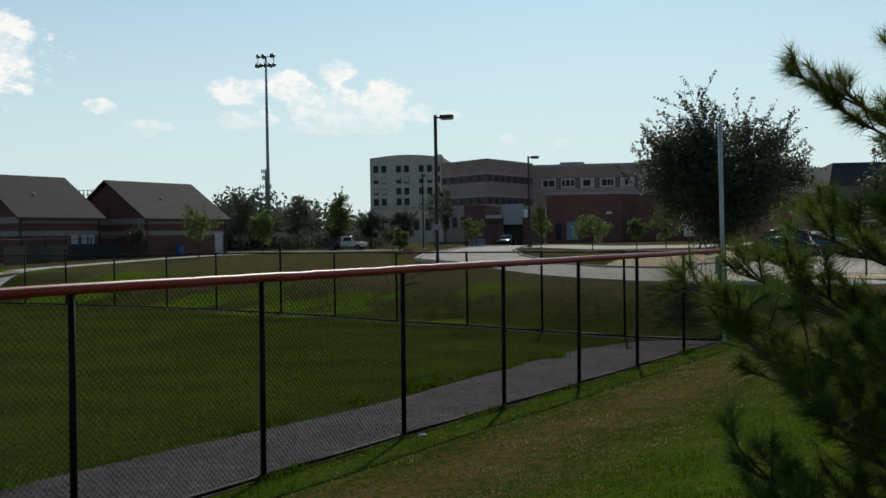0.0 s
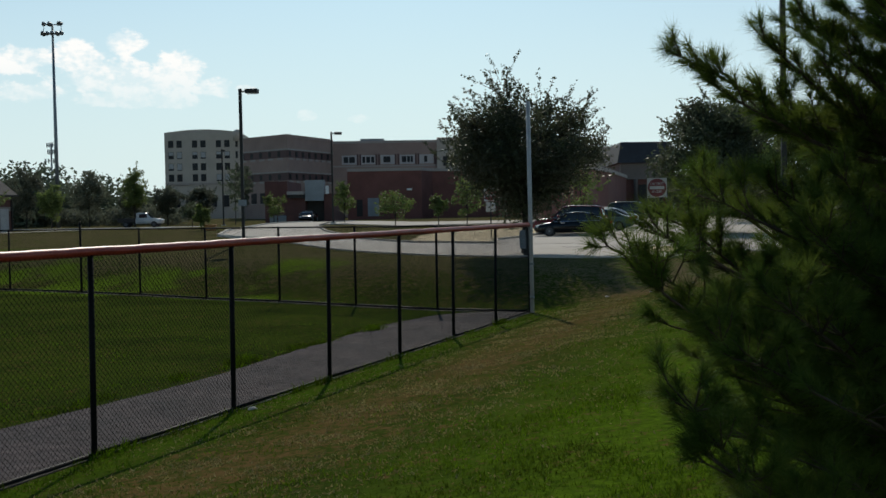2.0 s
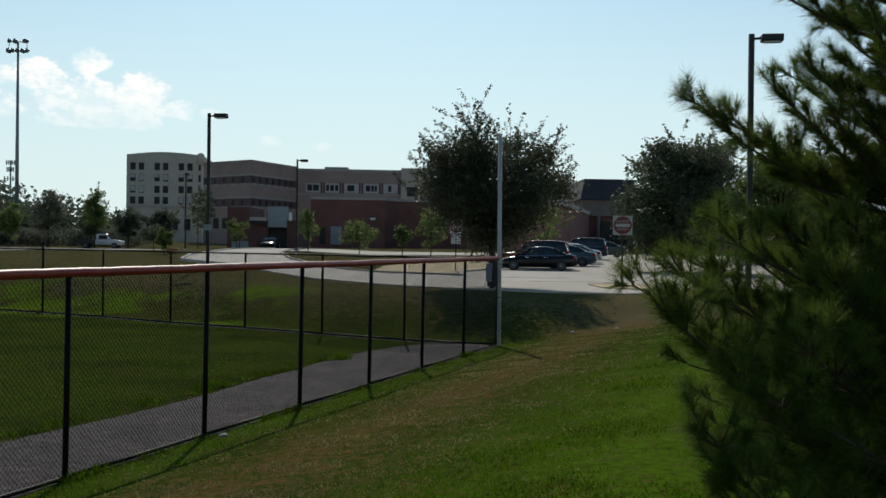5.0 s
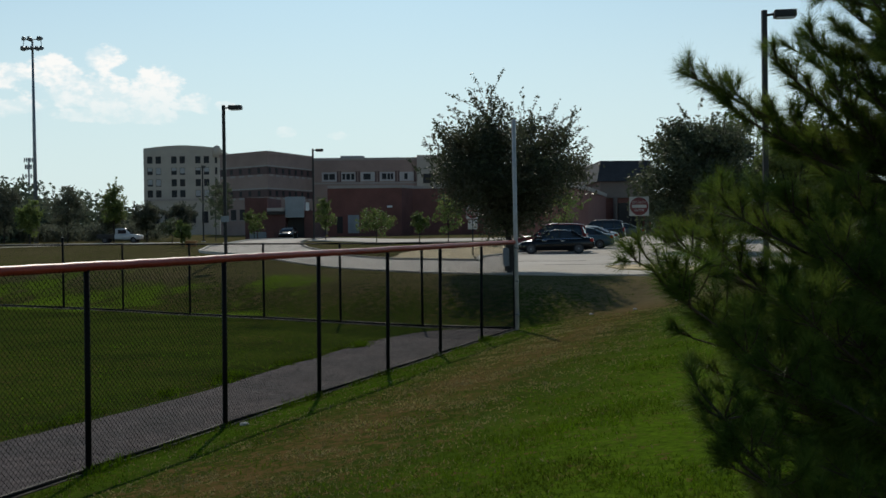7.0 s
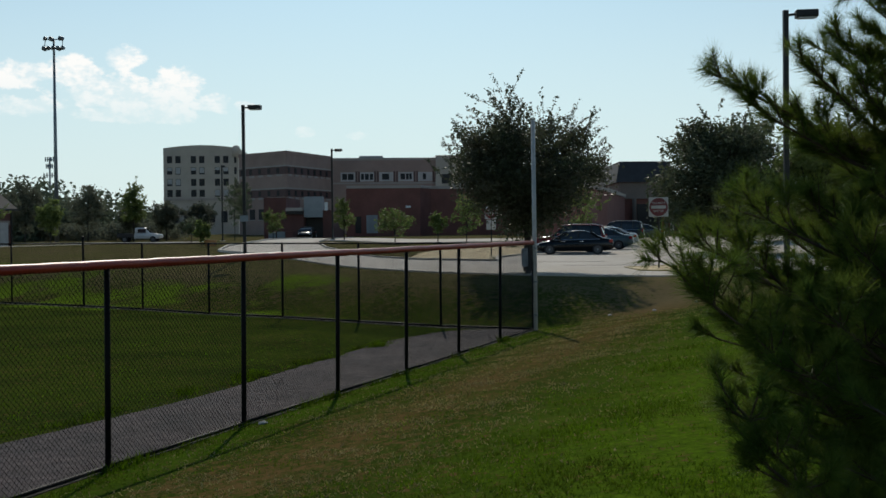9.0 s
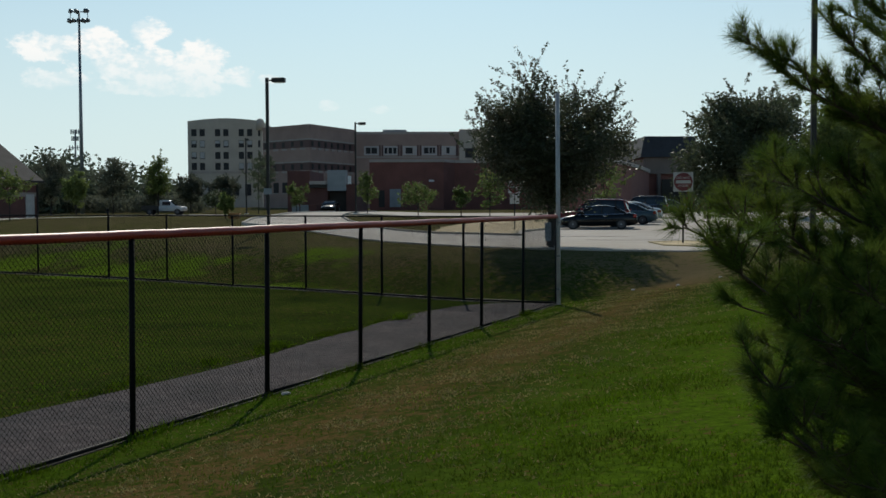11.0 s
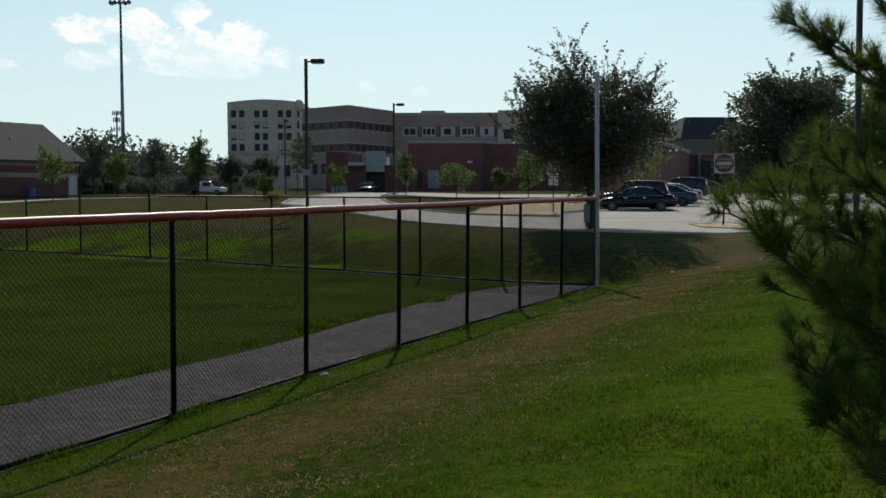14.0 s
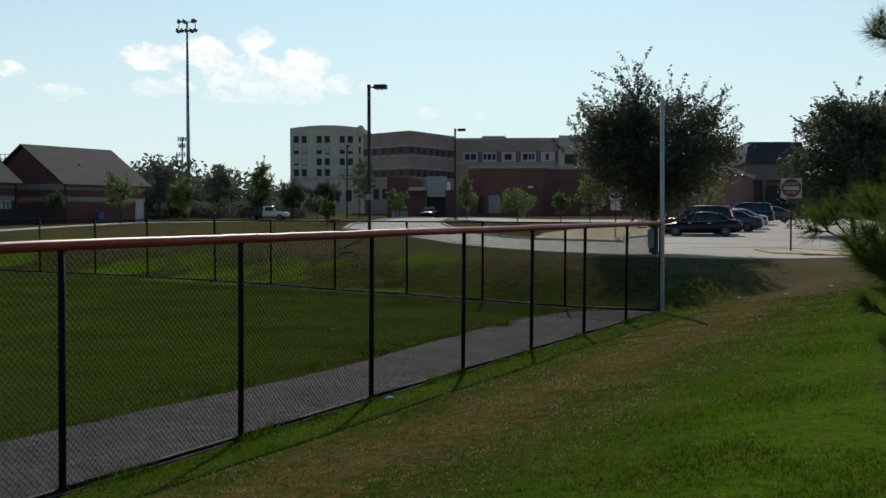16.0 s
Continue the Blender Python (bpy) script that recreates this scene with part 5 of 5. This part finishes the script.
BLACK_P, MAROON_P, TEAL_P = paint("black_car_paint", (0.004, 0.004, 0.004), 0.22), paint("maroon_car_paint", (0.14, 0.010, 0.012)), paint("teal_car_paint", (0.05, 0.09, 0.11))
SILVER_P, NAVY_P, GREY_P, WHITE_P = paint("silver_car_paint", (0.32, 0.34, 0.36)), paint("navy_car_paint", (0.012, 0.014, 0.025)), paint("grey_car_paint", (0.07, 0.075, 0.07)), paint("white_car_paint", (0.45, 0.45, 0.44))
R0, RD = Vector((9.35, 66.0)), Vector((0.237, 0.971))
for s, fore, style, pt, lab in ((0, 0, "sedan", BLACK_P, "glossy black sedan parked nose-in at the kerb"), (3.2, 0.75, "suv", MAROON_P, "maroon sport utility car parked nose-in"), (8.6, -0.5, "sedan", TEAL_P, "blue-grey sedan parked nose-in"),
                          (13.6, -0.4, "sedan", SILVER_P, "silver sedan parked nose-in"), (17.0, 0, "sedan", TEAL_P, "pale blue sedan parked nose-in"), (25.2, 0, "suv", NAVY_P, "dark navy sport utility car parked nose-in"), (36.5, -1.0, "sedan", GREY_P, "dark grey sedan parked nose-in")):
    c = R0 + RD * s + Vector((-0.971, 0.237)) * fore
    car("parked_car", c.x, c.y, upper(c.x, c.y) + 0.035, 167 if s else 172, style, pt, lab)


def pickup(x, y, z, yaw):
    top = empty("pickup_truck", pose(x, y, z, 0, 0, yaw), "white pickup truck standing at the street", "pickup truck")

    def ring(s):
        x, z0, z1, w = s
        pts = [(w * 0.9, z0), (w, z0 + 0.1), (w, z1 - 0.12), (w * 0.92, z1)]
        return [(x, a, b) for a, b in pts] + [(x, -a, b) for a, b in pts[::-1]]

    part("body", loft([(2.2, 0.45, 1.12, 0.92), (3.9, 0.45, 1.12, 0.95), (4.7, 0.45, 1.08, 0.93), (5.3, 0.48, 1.0, 0.85), (5.4, 0.55, 0.9, 0.75)], ring), WHITE_P, top, smooth=True)
    part("cab", loft([(2.25, 1.05, 1.78, 0.78), (2.6, 1.05, 1.84, 0.76), (3.4, 1.05, 1.84, 0.74), (4.2, 1.02, 1.12, 0.8)], ring), WHITE_P, top, smooth=True)
    part("side_window", box(2.6, 3.6, -0.86, 0.86, 1.2, 1.66, bevel=0.04), PANE, top)
    part("windscreen", loft([(3.5, 1.15, 1.76, 0.68), (4.16, 1.1, 1.16, 0.72)], ring), PANE, top)
    part("cargo_bed", box(0, 2.2, -0.92, 0.92, 0.6, 1.15, bevel=0.04), BRONZE, top)
    for sy in (1, -1):
        part("headlamp", box(5.2, 5.42, sy * 0.6 - 0.15, sy * 0.6 + 0.15, 0.72, 0.9, bevel=0.03), HEADLAMP, top)
        for wx in (1.0, 4.5):
            bm = bmesh.new()
            bmesh.ops.create_cone(bm, cap_ends=True, segments=20, radius1=0.38, radius2=0.38, depth=0.24, matrix=Matrix.Translation((wx, sy * 0.85, 0.38)) @ Matrix.Rotation(radians(90), 4, "X"))
            wh = part("wheel", bm, TYRE, top)
            bm = bmesh.new()
            bmesh.ops.create_cone(bm, cap_ends=True, segments=16, radius1=0.22, radius2=0.22, depth=0.02, matrix=Matrix.Translation((wx, sy * 0.98, 0.38)) @ Matrix.Rotation(radians(90), 4, "X"))
            part("rim", bm, RIM, wh)


pickup(-42.7, 136.4, upper(-40, 136) + 0.02, 2)
car("parked_car", -19.8, 145.2, upper(-20, 142) + 0.02, -93, "sedan", BLACK_P, "dark car standing before the loading bay")

# ---- street trees and saplings far off ----
FT = [(-58.3, 146, 8.0, 6.0, LEAF_HAZED), (-53.0, 141, 5.8, 4.4, LEAF_LIGHT), (-49.8, 146, 7.4, 6.3, LEAF_HAZED), (-42.45, 142, 8.0, 4.3, LEAF_LIGHT), (-40.3, 150, 5.7, 4.9, LEAF_HAZED), (-36.7, 155, 5.4, 4.8, LEAF_HAZED), (-63.2, 153, 7.4, 5.6, LEAF_HAZED), (-46.0, 152, 5.2, 4.6, LEAF_HAZED), (-69.0, 148, 7.7, 6.0, LEAF_HAZED), (-37.6, 190, 10.4, 3.6, LEAF_HAZED)]
for i, (x, y, h, w, mt) in enumerate(FT):
    tree("street_tree", x, y, h, w, "rounded dark green street tree" if mt is not LEAF_LIGHT else "light green street tree with an open crown", 30 + i, 0.2, 0.24, 7000, 80, mt, 14, 0.09, "street trees", 1.0 if mt is not LEAF_LIGHT else 0.7, low=0.3)
SAP = [(10.3, 92, 4.8, 2.9, LEAF_LIGHT), (-36.0, 81.7, 4.1, 2.7, LEAF_LIGHT), (-5.55, 94, 2.9, 3.4, LEAF_LIGHT), (-1.85, 94.3, 2.7, 2.0, LEAF_LIGHT), (0.6, 89.6, 4.0, 2.8, LEAF_LIGHT), (-10.25, 97, 3.5, 2.2, LEAF_LIGHT), (-23.3, 113, 6.3, 2.4, LEAF_MID), (-26.6, 108, 2.6, 2.2, LEAF_MID), (-19.2, 80.75, 1.9, 1.2, LEAF_LIGHT), (-43.7, 86.5, 2.8, 1.9, LEAF_MID), (-20.0, 117, 3.0, 2.4, LEAF_LIGHT)]
for i, (x, y, h, w, mt) in enumerate(SAP):
    tree("sapling", x, y, h, w * 1.25, "young light green sapling with a thin trunk", 60 + i, 0.12 if h < 2 else 0.24, 0.19, 1700, 40, mt, 24, 0.04, "saplings")


planter = empty("planter", pose(-18.7, 81.4, ground_z(-18.7, 81.4)), "low orange clay planter box on the grass", "planter")
bm = prism([(-0.42, -0.25), (0.42, -0.25), (0.42, 0.25), (-0.42, 0.25)], -0.1, 0.36)
for vtx in bm.verts:
    if vtx.co.z < 0:
        vtx.co.x *= 0.85
        vtx.co.y *= 0.85
part("tub", bm, ORANGE, planter)
part("rim", box(-0.46, 0.46, -0.29, 0.29, 0.36, 0.43, bevel=0.015), ORANGE, planter)


def far_woods():
    """Joined crowns of the woods along the horizon."""
    rng = np.random.default_rng(77)
    n = 170
    ang = np.radians(np.concatenate([rng.uniform(-50, -14, 120), rng.uniform(8, 34, 50)]))
    dist = rng.uniform(168, 250, n)
    dist[ang > math.radians(-17)] += 110
    c = np.stack([np.sin(ang) * dist, np.cos(ang) * dist, 2.2 + rng.uniform(0.8, 5.2, n)], 1)
    c = np.concatenate([c, c + rng.normal(0, 3, c.shape) * (1, 1, 0.5), c * (1, 1, 0.5)])
    rad = rng.uniform(3.5, 6.0, len(c))
    v, f = leaf_cloud(rng, c, rad, 120000, 0.85)
    v[:, 2] = np.maximum(v[:, 2], 0.5)
    # distance haze is put into this paler, greyer leaf colour
    ob = mesh_ob("far_woods", v, f, mat("haze_tinted_far_leaf", (0.10, 0.125, 0.085), 0.8, 0, 0.2, 0.1, 1.0, 0, translucent=0.4, rnd=0.3, spec=0.0))
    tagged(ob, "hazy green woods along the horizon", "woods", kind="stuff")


far_woods()


def hedge():
    rng = np.random.default_rng(78)
    x = np.linspace(-72, -41, 60)
    c = np.stack([x + rng.normal(0, 0.5, 60), 160 - (x + 72) * 0.05 + rng.normal(0, 1.5, 60), 2.0 + rng.uniform(0.2, 1.4, 60)], 1)
    v, f = leaf_cloud(rng, c, rng.uniform(1.2, 2.0, 60), 20000, 0.34)
    v[:, 2] = np.maximum(v[:, 2], 1.5)
    tagged(mesh_ob("hedge", v, f, LEAF_HAZED), "uneven dark green shrubs beyond the street", "shrubs", kind="stuff")


hedge()


# ---- grass and litter near the viewer ----
def grass():
    rng = np.random.default_rng(21)
    n = 260000
    # denser close to the viewer
    dist = 4.5 + 26 * rng.random(n) ** 1.7
    ang = np.radians(rng.uniform(-34, 24, n))
    x, y = np.sin(ang) * dist, -1 + np.cos(ang) * dist
    side = (x - CORNER.x) * F1N.x + (y - CORNER.y) * F1N.y
    # clumps: keep more where a low-frequency pattern is high
    keep = ((side > 0.12) | ((side < -2.45 + 0.12 * np.sin(y * 5)) & (rng.random(n) < 0.35))) & (y < 36) & ((y < 27) | (side > 0.12))
    x, y, side = x[keep], y[keep], side[keep]
    dens = np.array([noise.noise((a * 0.8, b * 0.8, 2)) + 0.5 * noise.noise((a * 2.6, b * 2.6, 8)) for a, b in zip(x, y)])
    k = rng.random(len(x)) < (0.62 + 1.15 * dens) * (1 - 0.86 * np.clip(1.25 - np.abs(side - 2.9) / 2.2, 0, 1))
    x, y, dens = x[k], y[k], dens[k]
    m = len(x)
    z = np.array([ground_z(a, b) for a, b in zip(x, y)]) - 0.008
    h = rng.uniform(0.018, 0.05, m) * (1 + 0.5 * np.clip(dens, -0.5, 1))
    a = rng.uniform(0, 6.283, m)
    w = rng.uniform(0.003, 0.006, m) * (1 + np.hypot(x, y) * 0.05)
    v = np.empty((m, 3, 3))
    v[:, 0] = np.stack([x - np.cos(a) * w, y - np.sin(a) * w, z], 1)
    v[:, 1] = np.stack([x + np.cos(a) * w, y + np.sin(a) * w, z], 1)
    v[:, 2] = np.stack([x + rng.normal(0, 0.02, m), y + rng.normal(0, 0.02, m), z + h], 1)
    ob = mesh_ob("grass_blades", v.reshape(-1, 3), np.arange(m * 3).reshape(m, 3), BLADE)
    tagged(ob, "short mown grass blades on the bank", "grass", kind="stuff")
    # rank tufts along the edge of the cinder track and under the side fence
    n = 15000
    y = 6 + 20.5 * rng.random(n)
    near = rng.random(n) < 0.35
    k = (y - CORNER.y) / F1.y
    sd = np.where(near, rng.normal(0.1, 0.06, n), -2.5 + rng.normal(0, 0.10, n) + 0.12 * np.sin(y * 3.1) + 0.08 * np.sin(y * 7.7))
    x = CORNER.x + F1.x * k + sd / F1N.x
    clump = np.array([noise.noise((a * 1.1, b * 1.1, 14)) for a, b in zip(x, y)])
    kk = rng.random(n) < 0.35 + 1.2 * clump
    x, y, clump = x[kk], y[kk], clump[kk]
    n = len(x)
    z = np.array([ground_z(a, b) for a, b in zip(x, y)])
    a = rng.uniform(0, 6.283, n)
    w = rng.uniform(0.005, 0.011, n)
    v = np.empty((n, 3, 3))
    v[:, 0] = np.stack([x - np.cos(a) * w, y - np.sin(a) * w, z], 1)
    v[:, 1] = np.stack([x + np.cos(a) * w, y + np.sin(a) * w, z], 1)
    v[:, 2] = np.stack([x + rng.normal(0, 0.05, n), y + rng.normal(0, 0.05, n), z + rng.uniform(0.05, 0.12, n) * (1 + clump)], 1)
    tagged(mesh_ob("rank_grass", v.reshape(-1, 3), np.arange(n * 3).reshape(n, 3), BLADE), "longer grass tufts along the track and fence", "grass", kind="stuff")
    # straw and seed heads, thick on the worn strip
    n = 70000
    y = 5 + 24 * rng.random(n) ** 1.3
    sd = np.abs(rng.normal(3.0, 1.6, n))
    k = (y - CORNER.y) / F1.y
    x = CORNER.x + F1.x * k + sd / F1N.x
    patch = np.array([noise.noise((a * 1.3, b * 1.3, 31)) + 0.6 * noise.noise((a * 4, b * 4, 33)) for a, b in zip(x, y)])
    kk = rng.random(n) < 0.32 + 1.1 * patch
    x, y = x[kk], y[kk]
    n = len(x)
    z = np.array([ground_z(a, b) for a, b in zip(x, y)])
    a = rng.uniform(0, 6.283, n)
    w = rng.uniform(0.003, 0.010, n) * (1 + y * 0.03)
    v = np.empty((n, 3, 3))
    v[:, 0] = np.stack([x - np.cos(a) * w, y - np.sin(a) * w, z], 1)
    v[:, 1] = np.stack([x + np.cos(a) * w, y + np.sin(a) * w, z + 0.004], 1)
    v[:, 2] = np.stack([x + rng.normal(0, 0.018, n), y + rng.normal(0, 0.018, n), z + rng.uniform(0.008, 0.036, n)], 1)
    tagged(mesh_ob("straw", v.reshape(-1, 3), np.arange(n * 3).reshape(n, 3), STRAW), "dry straw-coloured blades in the worn turf", "dry grass", kind="stuff")


grass()


def cinders():
    """Loose cinders on the warning track, small four-sided lumps."""
    rng = np.random.default_rng(52)
    n = 9000
    y = 7.5 + 21 * rng.random(n) ** 1.2
    k = (y - CORNER.y) / F1.y
    sd = -0.12 - 2.2 * rng.random(n)
    x = CORNER.x + F1.x * k + sd / F1N.x
    r = rng.uniform(0.004, 0.010, n) * (1 + y * 0.02)
    base = np.stack([x, y, np.full(n, 0.022)], 1)
    ang = rng.uniform(0, 6.283, n)
    v = np.empty((n, 4, 3))
    for i in range(3):
        t = ang + i * 2.094
        v[:, i] = base + np.stack([np.cos(t) * r, np.sin(t) * r, np.zeros(n)], 1)
    v[:, 3] = base + np.stack([r * 0.2, r * 0.1, r * rng.uniform(0.6, 1.1, n)], 1)
    f = np.arange(n)[:, None, None] * 4 + np.array([[0, 1, 3], [1, 2, 3], [2, 0, 3]])[None]
    tagged(mesh_ob("cinder_grit", v.reshape(-1, 3), f.reshape(-1, 3), GRIT), "loose grey cinders scattered over the warning track", "cinders", kind="stuff")


cinders()


def small_stone(x, y, s, seed):
    bm = bmesh.new()
    bmesh.ops.create_icosphere(bm, subdivisions=2, radius=s)
    for v in bm.verts:
        v.co *= 1 + 0.35 * noise.noise(v.co * (2.2 / s) + Vector((seed, 0, 0)))
        v.co.z *= 0.55
    ob = part("stone", bm, STONE)
    ob.matrix_world = pose(x, y, ground_z(x, y) + s * 0.2)
    tagged(ob, "pale broken stone lying in the grass", "stone", "loose stones")


small_stone(-2.78, 14.35, 0.07, 1)
for i, (x, y) in enumerate(((5.4, 29.5), (4.3, 30.4), (6.8, 30.6))):
    small_stone(x, y, 0.06, i + 4)
